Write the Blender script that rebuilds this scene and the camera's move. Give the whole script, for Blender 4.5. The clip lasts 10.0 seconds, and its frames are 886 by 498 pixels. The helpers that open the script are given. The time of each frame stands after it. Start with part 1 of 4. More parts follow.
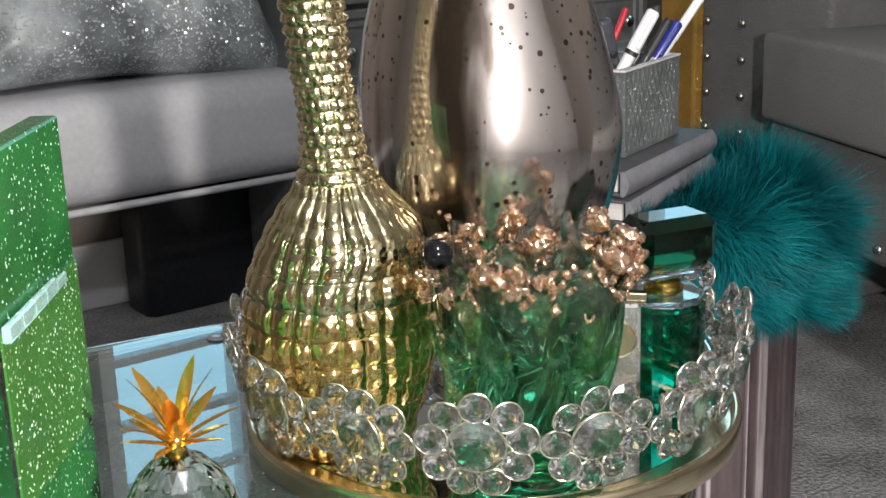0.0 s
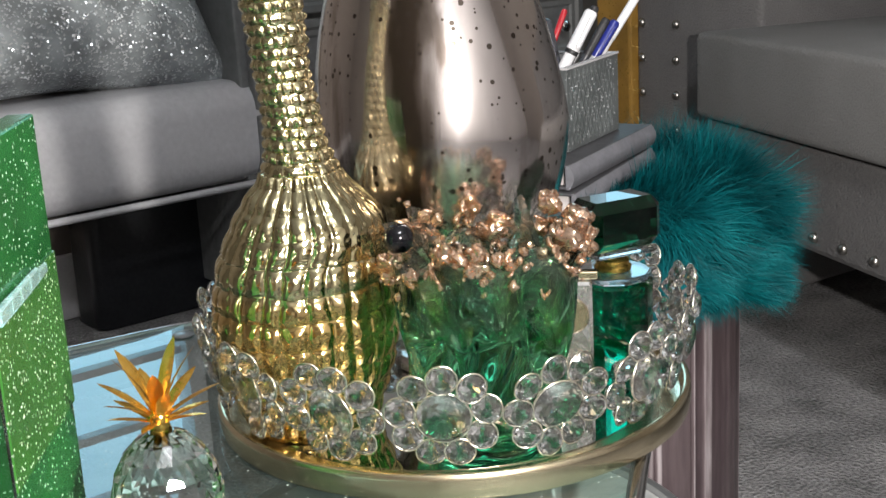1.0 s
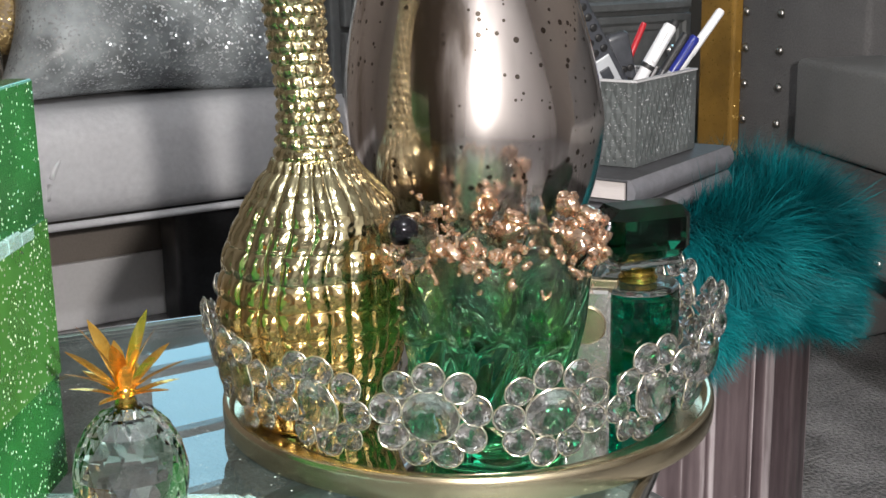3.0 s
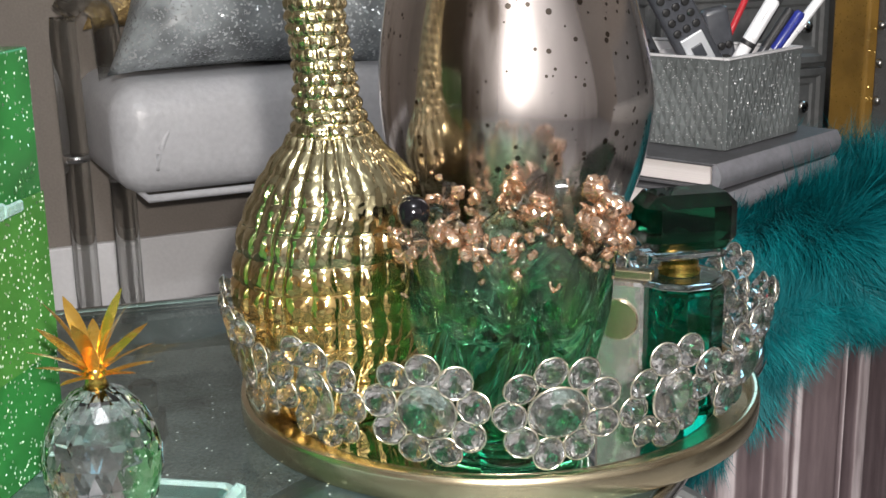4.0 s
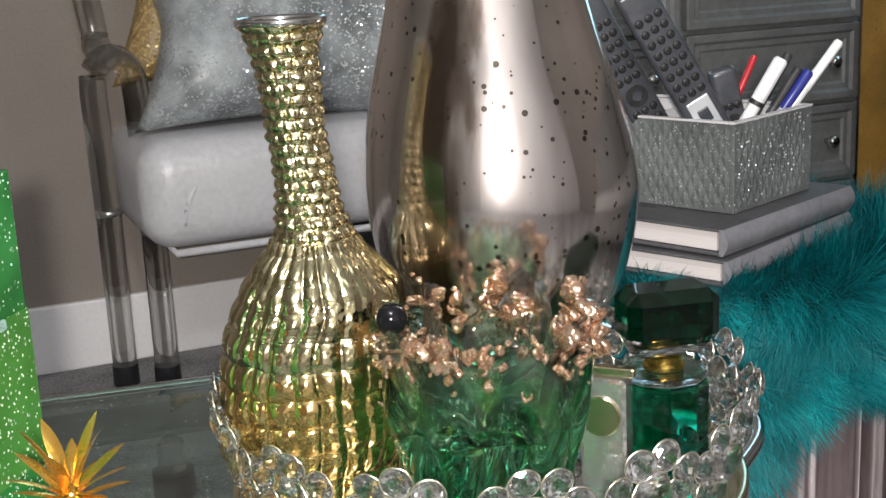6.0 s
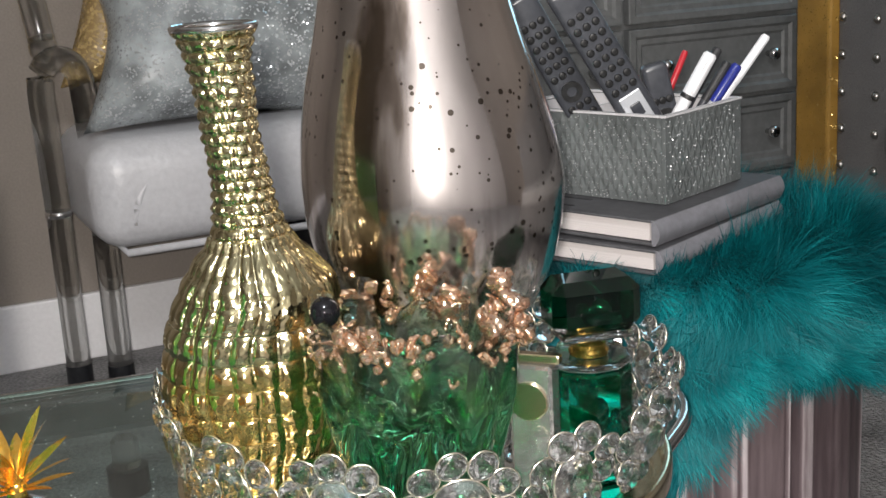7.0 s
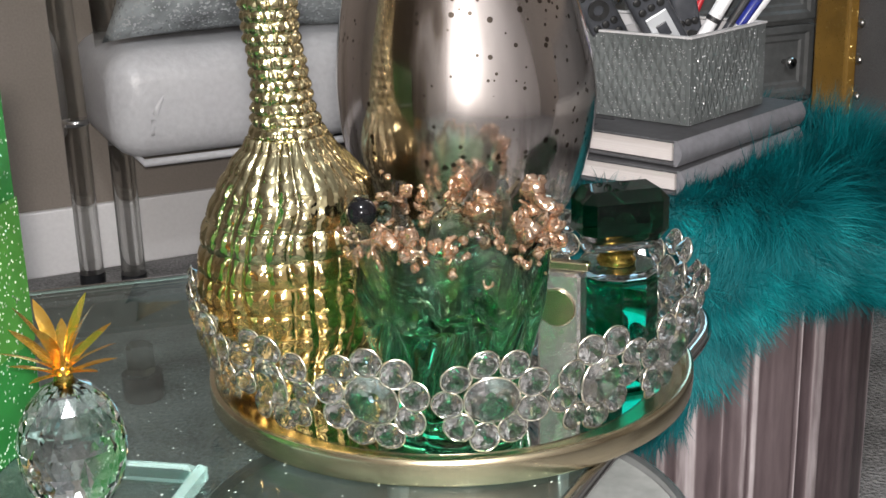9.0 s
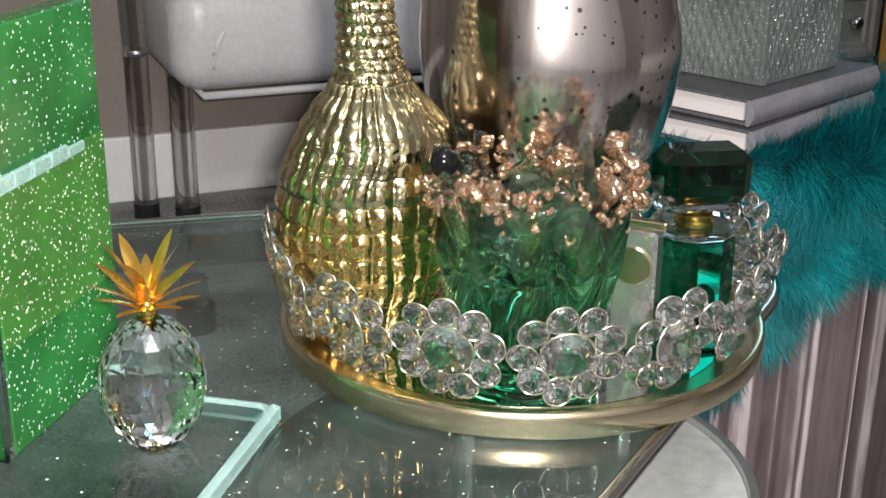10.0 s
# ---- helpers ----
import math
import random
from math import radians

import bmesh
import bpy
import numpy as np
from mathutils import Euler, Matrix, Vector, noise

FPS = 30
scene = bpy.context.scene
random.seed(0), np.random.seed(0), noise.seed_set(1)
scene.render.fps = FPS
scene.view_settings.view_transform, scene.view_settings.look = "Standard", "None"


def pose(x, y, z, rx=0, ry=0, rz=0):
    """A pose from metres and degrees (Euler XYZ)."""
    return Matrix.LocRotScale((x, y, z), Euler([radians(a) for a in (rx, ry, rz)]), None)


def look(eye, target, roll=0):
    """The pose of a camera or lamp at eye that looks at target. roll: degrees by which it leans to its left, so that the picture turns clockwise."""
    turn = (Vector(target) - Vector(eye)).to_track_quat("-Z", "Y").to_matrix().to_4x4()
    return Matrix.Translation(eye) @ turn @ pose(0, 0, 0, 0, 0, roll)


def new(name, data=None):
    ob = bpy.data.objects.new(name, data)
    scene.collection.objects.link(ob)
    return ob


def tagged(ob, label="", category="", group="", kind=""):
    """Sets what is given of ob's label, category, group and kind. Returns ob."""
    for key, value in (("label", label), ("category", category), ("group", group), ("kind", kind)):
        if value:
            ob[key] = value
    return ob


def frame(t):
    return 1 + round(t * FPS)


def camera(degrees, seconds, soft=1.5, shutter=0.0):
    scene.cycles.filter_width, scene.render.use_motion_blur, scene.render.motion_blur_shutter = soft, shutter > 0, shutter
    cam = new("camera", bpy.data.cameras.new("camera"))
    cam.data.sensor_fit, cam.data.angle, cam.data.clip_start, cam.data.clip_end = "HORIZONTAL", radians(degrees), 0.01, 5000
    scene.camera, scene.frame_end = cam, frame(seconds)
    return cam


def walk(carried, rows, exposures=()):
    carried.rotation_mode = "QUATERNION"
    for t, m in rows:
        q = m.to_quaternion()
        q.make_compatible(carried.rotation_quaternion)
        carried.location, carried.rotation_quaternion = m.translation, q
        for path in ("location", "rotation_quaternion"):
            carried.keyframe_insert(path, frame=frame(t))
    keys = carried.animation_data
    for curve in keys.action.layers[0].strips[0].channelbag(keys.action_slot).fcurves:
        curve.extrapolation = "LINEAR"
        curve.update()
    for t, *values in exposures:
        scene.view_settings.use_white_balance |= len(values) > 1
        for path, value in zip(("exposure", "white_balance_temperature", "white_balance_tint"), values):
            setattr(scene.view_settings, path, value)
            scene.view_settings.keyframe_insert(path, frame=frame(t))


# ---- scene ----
cam = camera(38.69, 10.0)
METRES, EYE, TILT, LEAN, TURN = 0.5, 0.78, 0.0, 0.0, 0.0
ROWS = [
    (0, 0.0162, -0.0041, 0.0002, -0.41, -15.58, 1.94),
    (0.5, 0.0224, -0.0543, 0.0153, -1.44, -16.19, 3.55),
    (1, -0.0108, -0.0921, -0.0148, -3.44, -15.08, 3.04),
    (1.5, -0.0418, -0.1019, -0.0540, -4.55, -14.41, 2.66),
    (2, -0.0190, -0.0873, -0.0682, -4.94, -13.72, 2.01),
    (2.5, 0.0416, -0.0805, -0.0676, -1.70, -13.43, 1.42),
    (4, 0.3034, 0.0646, -0.0879, 10.20, -14.64, 1.00),
    (4.5, 0.3142, 0.1008, -0.0708, 12.27, -14.61, 1.08),
    (5, 0.3263, 0.1184, -0.0753, 13.06, -14.37, 1.20),
    (5.5, 0.3602, 0.1126, -0.0161, 13.24, -13.77, 2.01),
    (7, 0.4430, 0.0360, 0.0296, 10.19, -14.13, 3.20),
    (7.5, 0.4590, 0.0094, 0.0363, 10.13, -14.85, 2.58),
    (8, 0.4512, -0.0100, 0.0343, 10.28, -15.52, 1.65),
    (8.5, 0.4311, -0.0076, 0.0268, 10.25, -16.53, 1.49),
    (9, 0.4059, -0.0063, 0.0088, 10.71, -17.36, 1.53),
    (9.5, 0.3863, -0.0005, 0.0062, 12.19, -17.79, 1.69),
    (10, 0.3529, -0.0119, 0.0189, 13.22, -19.94, -0.55),
]
walk(cam, [(t, pose(0, 0, EYE, TILT, LEAN, TURN) @ pose(METRES * x, METRES * y, METRES * z, 90 + pitch, roll, yaw)) for t, x, y, z, yaw, pitch, roll in ROWS])

# ---- world and light ----
wld = bpy.data.worlds.new("room_air")
scene.world = wld
wld.use_nodes = True
wld.node_tree.nodes["Background"].inputs[0].default_value = (0.9, 0.95, 1.0, 1)
wld.node_tree.nodes["Background"].inputs[1].default_value = 0.03

ROOM = 36.0                       # the room's walls are turned by this much
CR, SR = math.cos(radians(ROOM)), math.sin(radians(ROOM))


def rm(a, b, z=0.0, turn=0.0):
    """Pose at a metres along the back wall, b metres towards it."""
    return pose(a * CR - b * SR, a * SR + b * CR, z, 0, 0, ROOM + turn)


def lamp(name, kind, energy, m, size=0.1, color=(1, 1, 1), size_y=None):
    d = bpy.data.lights.new(name, kind)
    d.energy, d.color = energy, color
    if kind == "AREA":
        d.shape = "RECTANGLE" if size_y else "DISK"
        d.size = size
        if size_y:
            d.size_y = size_y
    else:
        d.shadow_soft_size = size
    ob = new(name, d)
    ob.matrix_world = m
    return ob


lamp("phone_light", "AREA", 25.0, look((0.218, -0.05, 0.82), (0.04, 0.85, 0.52)), 0.032, (1.0, 0.945, 0.90))
# overhead fill added to lift the whole room; no such lamp is seen
lamp("room_fill_light", "POINT", 72.0, pose(0.35, -0.35, 2.22), 0.1, (0.97, 0.98, 1.0))

# ---- materials ----
def mat(name, base=(0.5, 0.5, 0.5), rough=0.5, metal=0.0, spec=0.5):
    m = bpy.data.materials.new(name)
    m.use_nodes = True
    p = m.node_tree.nodes["Principled BSDF"]
    p.inputs["Base Color"].default_value = (*base, 1)
    p.inputs["Roughness"].default_value = rough
    p.inputs["Metallic"].default_value = metal
    p.inputs["Specular IOR Level"].default_value = spec
    return m, m.node_tree, p


def node(nt, kind, **inputs):
    n = nt.nodes.new(kind)
    for k, v in inputs.items():
        n.inputs[k.replace("_", " ")].default_value = v
    return n


def coords(nt, scale=(1, 1, 1)):
    tc = nt.nodes.new("ShaderNodeTexCoord")
    mp = nt.nodes.new("ShaderNodeMapping")
    mp.inputs["Scale"].default_value = scale
    nt.links.new(tc.outputs["Object"], mp.inputs["Vector"])
    return mp.outputs["Vector"]


def ramp(nt, fac, stops):
    r = nt.nodes.new("ShaderNodeValToRGB")
    el = r.color_ramp.elements
    while len(el) < len(stops):
        el.new(0.5)
    for e, (pos, col) in zip(el, stops):
        e.position, e.color = pos, (*col, 1)
    nt.links.new(fac, r.inputs[0])
    return r.outputs[0]


def mottled(name, c1, c2, scale=8.0, rough=0.6, metal=0.0, bump=0.0, fine=120.0, spec=0.5, stretch=(1, 1, 1)):
    """Two-scale noise colour with fine bump."""
    m, nt, p = mat(name, c1, rough, metal, spec)
    v = coords(nt, stretch)
    n1 = node(nt, "ShaderNodeTexNoise", Scale=scale, Detail=4.0)
    n2 = node(nt, "ShaderNodeTexNoise", Scale=fine, Detail=3.0)
    mx = node(nt, "ShaderNodeMath")
    mx.operation = "MULTIPLY_ADD"
    mx.inputs[1].default_value = 0.5
    for n in (n1, n2):
        nt.links.new(v, n.inputs["Vector"])
    nt.links.new(n2.outputs["Fac"], mx.inputs[0])
    hf = node(nt, "ShaderNodeMath")
    hf.operation = "MULTIPLY"
    hf.inputs[1].default_value = 0.5
    nt.links.new(n1.outputs["Fac"], hf.inputs[0])
    nt.links.new(hf.outputs[0], mx.inputs[2])
    nt.links.new(ramp(nt, mx.outputs[0], [(0.35, c1), (0.65, c2)]), p.inputs["Base Color"])
    if bump:
        b = node(nt, "ShaderNodeBump", Strength=bump, Distance=0.01)
        nt.links.new(n2.outputs["Fac"], b.inputs["Height"])
        nt.links.new(b.outputs[0], p.inputs["Normal"])
    return m


def sparkle(name, base, flake, cell=600.0, rough=0.35, amount=0.35, under=0.6, tilt=1.2):
    """Glitter: every flake is a tiny mirror that leans its own way."""
    m, nt, p = mat(name, base, rough, 0.0)
    v = coords(nt)
    vo = node(nt, "ShaderNodeTexVoronoi", Scale=cell)
    nt.links.new(v, vo.inputs["Vector"])
    sep = nt.nodes.new("ShaderNodeSeparateColor")
    nt.links.new(vo.outputs["Color"], sep.inputs[0])
    gt = node(nt, "ShaderNodeMath")
    gt.operation = "LESS_THAN"
    gt.inputs[1].default_value = amount
    nt.links.new(sep.outputs[0], gt.inputs[0])
    geo = nt.nodes.new("ShaderNodeNewGeometry")
    sub = nt.nodes.new("ShaderNodeVectorMath")
    sub.operation = "SUBTRACT"
    sub.inputs[1].default_value = (0.5, 0.5, 0.5)
    nt.links.new(vo.outputs["Color"], sub.inputs[0])
    sc = nt.nodes.new("ShaderNodeVectorMath")
    sc.operation = "SCALE"
    sc.inputs[3].default_value = tilt
    nt.links.new(sub.outputs[0], sc.inputs[0])
    ad = nt.nodes.new("ShaderNodeVectorMath")
    nt.links.new(geo.outputs["Normal"], ad.inputs[0])
    nt.links.new(sc.outputs[0], ad.inputs[1])
    no = nt.nodes.new("ShaderNodeVectorMath")
    no.operation = "NORMALIZE"
    nt.links.new(ad.outputs[0], no.inputs[0])
    fl = nt.nodes.new("ShaderNodeBsdfPrincipled")
    fl.inputs["Base Color"].default_value = (*flake, 1)
    fl.inputs["Metallic"].default_value = 0.55
    fl.inputs["Roughness"].default_value = 0.2
    nt.links.new(no.outputs[0], fl.inputs["Normal"])
    ns = node(nt, "ShaderNodeTexNoise", Scale=14.0, Detail=4.0)
    nt.links.new(v, ns.inputs["Vector"])
    dark = tuple(c * under for c in base)
    nt.links.new(ramp(nt, ns.outputs["Fac"], [(0.35, dark), (0.65, base)]), p.inputs["Base Color"])
    mix = nt.nodes.new("ShaderNodeMixShader")
    nt.links.new(gt.outputs[0], mix.inputs[0])
    nt.links.new(p.outputs[0], mix.inputs[1])
    nt.links.new(fl.outputs[0], mix.inputs[2])
    nt.links.new(mix.outputs[0], nt.nodes["Material Output"].inputs[0])
    return m


def glass(name, color=(1, 1, 1), ior=1.5, rough=0.0):
    m, nt, p = mat(name, color, rough)
    p.inputs["Transmission Weight"].default_value = 1.0
    p.inputs["IOR"].default_value = ior
    return m


def clearer(m, share):
    """Lets a share of the light straight through thin clear glass."""
    nt = m.node_tree
    p = nt.nodes["Principled BSDF"]
    tr = node(nt, "ShaderNodeBsdfTransparent", Color=(1, 1, 1, 1))
    if p.inputs["Base Color"].is_linked:
        nt.links.new(p.inputs["Base Color"].links[0].from_socket, tr.inputs[0])
    else:
        tr.inputs[0].default_value = p.inputs["Base Color"].default_value
    mx = nt.nodes.new("ShaderNodeMixShader")
    mx.inputs[0].default_value = share
    nt.links.new(p.outputs[0], mx.inputs[1])
    nt.links.new(tr.outputs[0], mx.inputs[2])
    nt.links.new(mx.outputs[0], nt.nodes["Material Output"].inputs[0])
    return m


def see_through(name, tint):
    m = bpy.data.materials.new(name)
    m.use_nodes = True
    nt = m.node_tree
    nt.nodes.remove(nt.nodes["Principled BSDF"])
    tr = node(nt, "ShaderNodeBsdfTransparent", Color=(*tint, 1))
    nt.links.new(tr.outputs[0], nt.nodes["Material Output"].inputs[0])
    return m


def polished_top(ob, under):
    """The upper face mirrors; the other faces of the clear slab only tint."""
    ob.data.materials.append(under)
    for f in ob.data.polygons:
        f.material_index = 0 if f.normal.z > 0.3 else 1


def dusty(m, scale, share, size, film=0.0):
    """Fine pale specks of dust and glitter lying on a clear surface."""
    nt = m.node_tree
    out = nt.nodes["Material Output"].inputs[0]
    under = out.links[0].from_socket
    v = coords(nt)
    vo = node(nt, "ShaderNodeTexVoronoi", Scale=scale)
    nt.links.new(v, vo.inputs["Vector"])
    sep = nt.nodes.new("ShaderNodeSeparateColor")
    nt.links.new(vo.outputs["Color"], sep.inputs[0])
    pick = node(nt, "ShaderNodeMath")
    pick.operation = "LESS_THAN"
    pick.inputs[1].default_value = share
    nt.links.new(sep.outputs[0], pick.inputs[0])
    near = node(nt, "ShaderNodeMath")
    near.operation = "LESS_THAN"
    near.inputs[1].default_value = size
    nt.links.new(vo.outputs["Distance"], near.inputs[0])
    both = node(nt, "ShaderNodeMath")
    both.operation = "MULTIPLY"
    nt.links.new(pick.outputs[0], both.inputs[0])
    nt.links.new(near.outputs[0], both.inputs[1])
    df = node(nt, "ShaderNodeBsdfDiffuse", Color=(0.66, 0.80, 0.75, 1))
    mx = nt.nodes.new("ShaderNodeMixShader")
    ns = node(nt, "ShaderNodeTexNoise", Scale=16.0, Detail=6.0)
    nt.links.new(v, ns.inputs["Vector"])
    fm = node(nt, "ShaderNodeMapRange")
    fm.inputs["From Min"].default_value, fm.inputs["From Max"].default_value = 0.35, 0.70
    fm.inputs["To Min"].default_value, fm.inputs["To Max"].default_value = 0.3 * film, 1.7 * film
    nt.links.new(ns.outputs["Fac"], fm.inputs[0])
    most = node(nt, "ShaderNodeMath")
    most.operation = "MAXIMUM"
    nt.links.new(both.outputs[0], most.inputs[0])
    nt.links.new(fm.outputs[0], most.inputs[1])
    nt.links.new(most.outputs[0], mx.inputs[0])
    nt.links.new(under, mx.inputs[1])
    nt.links.new(df.outputs[0], mx.inputs[2])
    nt.links.new(mx.outputs[0], out)
    return m


def pane_glass(name, tint, ior=1.5):
    """Flat clear glass: what lies behind shows tinted, the surface mirrors by Fresnel."""
    m = bpy.data.materials.new(name)
    m.use_nodes = True
    nt = m.node_tree
    nt.nodes.remove(nt.nodes["Principled BSDF"])
    tr = node(nt, "ShaderNodeBsdfTransparent", Color=(*tint, 1))
    gl = node(nt, "ShaderNodeBsdfGlossy", Color=(1, 1, 1, 1), Roughness=0.0)
    fr = node(nt, "ShaderNodeFresnel", IOR=ior)
    mx = nt.nodes.new("ShaderNodeMixShader")
    nt.links.new(fr.outputs[0], mx.inputs[0])
    nt.links.new(tr.outputs[0], mx.inputs[1])
    nt.links.new(gl.outputs[0], mx.inputs[2])
    nt.links.new(mx.outputs[0], nt.nodes["Material Output"].inputs[0])
    return m


TABLE_UNDER = see_through("smoked_glass_underside", (0.80, 0.88, 0.86))
PLATE_UNDER = see_through("pale_glass_underside", (0.94, 0.99, 0.98))
CARPET = mottled("grey_carpet", (0.13, 0.13, 0.13), (0.42, 0.41, 0.41), 9.0, 0.95, bump=1.0, fine=160.0, spec=0.1)
WALL = mottled("beige_wall_paint", (0.205, 0.178, 0.152), (0.25, 0.217, 0.19), 3.0, 0.8, bump=0.08, fine=220.0)
TRIM = mottled("white_trim_paint", (0.72, 0.71, 0.72), (0.8, 0.79, 0.8), 4.0, 0.45, bump=0.03)
WALL_PALE = mottled("pale_wall_paint", (0.70, 0.66, 0.63), (0.78, 0.74, 0.71), 3.0, 0.8, bump=0.08, fine=220.0)
CEIL = mottled("white_ceiling_paint", (0.7, 0.7, 0.7), (0.78, 0.78, 0.78), 3.0, 0.9, bump=0.1)
LEATHER = mottled("white_vinyl", (0.49, 0.49, 0.51), (0.59, 0.59, 0.61), 5.0, 0.33, bump=0.12, fine=90.0)
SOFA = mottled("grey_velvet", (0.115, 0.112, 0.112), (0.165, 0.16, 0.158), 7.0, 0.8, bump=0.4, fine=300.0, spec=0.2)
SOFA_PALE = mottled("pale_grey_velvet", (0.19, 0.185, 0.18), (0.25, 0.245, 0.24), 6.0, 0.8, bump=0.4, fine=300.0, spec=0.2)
DRESSER = mottled("grey_painted_wood", (0.13, 0.135, 0.135), (0.19, 0.195, 0.195), 10.0, 0.45, bump=0.1, fine=60.0)
GLOSS_BLACK, _nt, _p = mat("gloss_black", (0.004, 0.004, 0.005), 0.04)
BLACK = mottled("black_plastic", (0.008, 0.009, 0.011), (0.02, 0.021, 0.024), 6.0, 0.35, bump=0.05)
CHROME, _nt, _p = mat("chrome", (0.75, 0.74, 0.73), 0.12, 1.0)
STUD, _nt, _p = mat("nickel_nailhead", (0.42, 0.40, 0.37), 0.3, 1.0)
GOLD_EDGE = mottled("brushed_champagne_gold", (0.70, 0.60, 0.40), (0.80, 0.70, 0.49), 30.0, 0.2, 1.0, bump=0.03, fine=300.0, stretch=(1, 1, 12))
GOLD, _nt, _p = mat("polished_gold", (0.86, 0.56, 0.14), 0.16, 1.0)
GOLD_LEAF = mottled("amber_gold_leaf", (0.88, 0.48, 0.07), (1.0, 0.66, 0.18), 60.0, 0.2, 0.95, bump=0.1)
WIRE, _nt, _p = mat("silver_gold_wire", (0.97, 0.91, 0.78), 0.22, 1.0)
ICE, _nt, _p = mat("bright_glass_edge", (0.60, 0.85, 0.82), 0.05)
_p.inputs["Transmission Weight"].default_value = 0.75
MIRROR, _nt, _p = mat("mirror", (0.85, 0.87, 0.86), 0.02, 1.0)
SILVERED = mottled("silvered_glass", (0.62, 0.62, 0.60), (0.78, 0.77, 0.75), 60.0, 0.04, 0.92, bump=0.05, fine=140.0)
CRYSTAL = clearer(glass("clear_crystal", (1, 1, 1), 1.55), 0.12)
PLATE = dusty(pane_glass("pale_green_glass", (0.88, 0.98, 0.95), 1.9), 160.0, 0.10, 0.14, 0.03)
CLEAR_EDGE = glass("clear_glass_side", (0.88, 0.98, 0.95), 1.5)
ACRYLIC = clearer(glass("smoky_acrylic", (0.76, 0.76, 0.74), 1.45, 0.02), 0.2)
TABLE = dusty(pane_glass("smoked_table_glass", (0.64, 0.80, 0.75), 1.8), 210.0, 0.13, 0.14, 0.03)
STEEL = mottled("satin_steel", (0.50, 0.50, 0.51), (0.58, 0.58, 0.59), 20.0, 0.35, 0.9)
STONE = mottled("brushed_grey_top", (0.33, 0.345, 0.34), (0.46, 0.475, 0.47), 14.0, 0.4, 0.1, bump=0.05, fine=90.0)
FROST = mottled("frosted_pale_green", (0.14, 0.19, 0.185), (0.18, 0.23, 0.225), 12.0, 0.5)
EMERALD = clearer(glass("emerald_glass", (0.0, 0.36, 0.20), 1.5), 0.12)
EMERALD_DARK = glass("dark_emerald_glass", (0.006, 0.085, 0.038), 1.55)
GEM = clearer(glass("cut_crystal", (1, 1, 1), 1.8), 0.07)
LEAD = glass("lead_crystal", (0.97, 0.99, 1.0), 2.0)
LUSTRE = clearer(mottled("copper_lustre", (0.90, 0.62, 0.43), (1.0, 0.86, 0.70), 160.0, 0.08, 0.95), 0.40)
GREEN = sparkle("green_glitter", (0.018, 0.130, 0.029), (0.7, 1.0, 0.75), 820.0, 0.2, 0.045, 0.5, 0.8)
GREEN_PALE = sparkle("yellow_green_glitter", (0.042, 0.158, 0.030), (0.8, 1.0, 0.75), 820.0, 0.2, 0.06, 0.65, 0.8)
SILVER_GLITTER = sparkle("silver_glitter", (0.125, 0.137, 0.137), (0.97, 0.98, 1.0), 900.0, 0.3, 0.035)
SEQUIN = sparkle("silver_sequins", (0.42, 0.46, 0.47), (0.90, 0.94, 0.96), 310.0, 0.35, 0.20, 0.38)
SEQUIN_GOLD = sparkle("gold_sequins", (0.3, 0.2, 0.08), (0.9, 0.66, 0.3), 220.0, 0.4, 0.5)
WHITE_CARD = mottled("white_card", (0.48, 0.47, 0.48), (0.56, 0.55, 0.56), 12.0, 0.6)
PAGES = mottled("book_pages", (0.47, 0.43, 0.42), (0.60, 0.56, 0.55), 3.0, 0.8, stretch=(1, 1, 300))
SPINE = mottled("pale_grey_spine", (0.14, 0.14, 0.155), (0.20, 0.20, 0.22), 25.0, 0.5)
COVER = mottled("grey_cover", (0.05, 0.05, 0.054), (0.085, 0.085, 0.092), 25.0, 0.5)
INK = mottled("black_ink", (0.01, 0.01, 0.012), (0.03, 0.03, 0.032), 30.0, 0.5)
REMOTE = mottled("charcoal_plastic", (0.035, 0.038, 0.046), (0.06, 0.063, 0.072), 40.0, 0.3)
BUTTON = mottled("dark_rubber", (0.008, 0.008, 0.009), (0.02, 0.02, 0.02), 40.0, 0.4)
REMOTE_LIGHT, _nt, _p = mat("silver_plastic", (0.6, 0.62, 0.65), 0.3, 0.4)
PEN_WHITE, _nt, _p = mat("white_plastic", (0.8, 0.8, 0.82), 0.3)
PEN_BLUE, _nt, _p = mat("blue_plastic", (0.02, 0.03, 0.22), 0.3)
PEN_RED, _nt, _p = mat("red_plastic", (0.45, 0.02, 0.03), 0.3)
GOLD_PAINT = sparkle("gold_glitter_trim", (0.36, 0.2, 0.04), (0.6, 0.40, 0.12), 420.0, 0.4, 0.05)


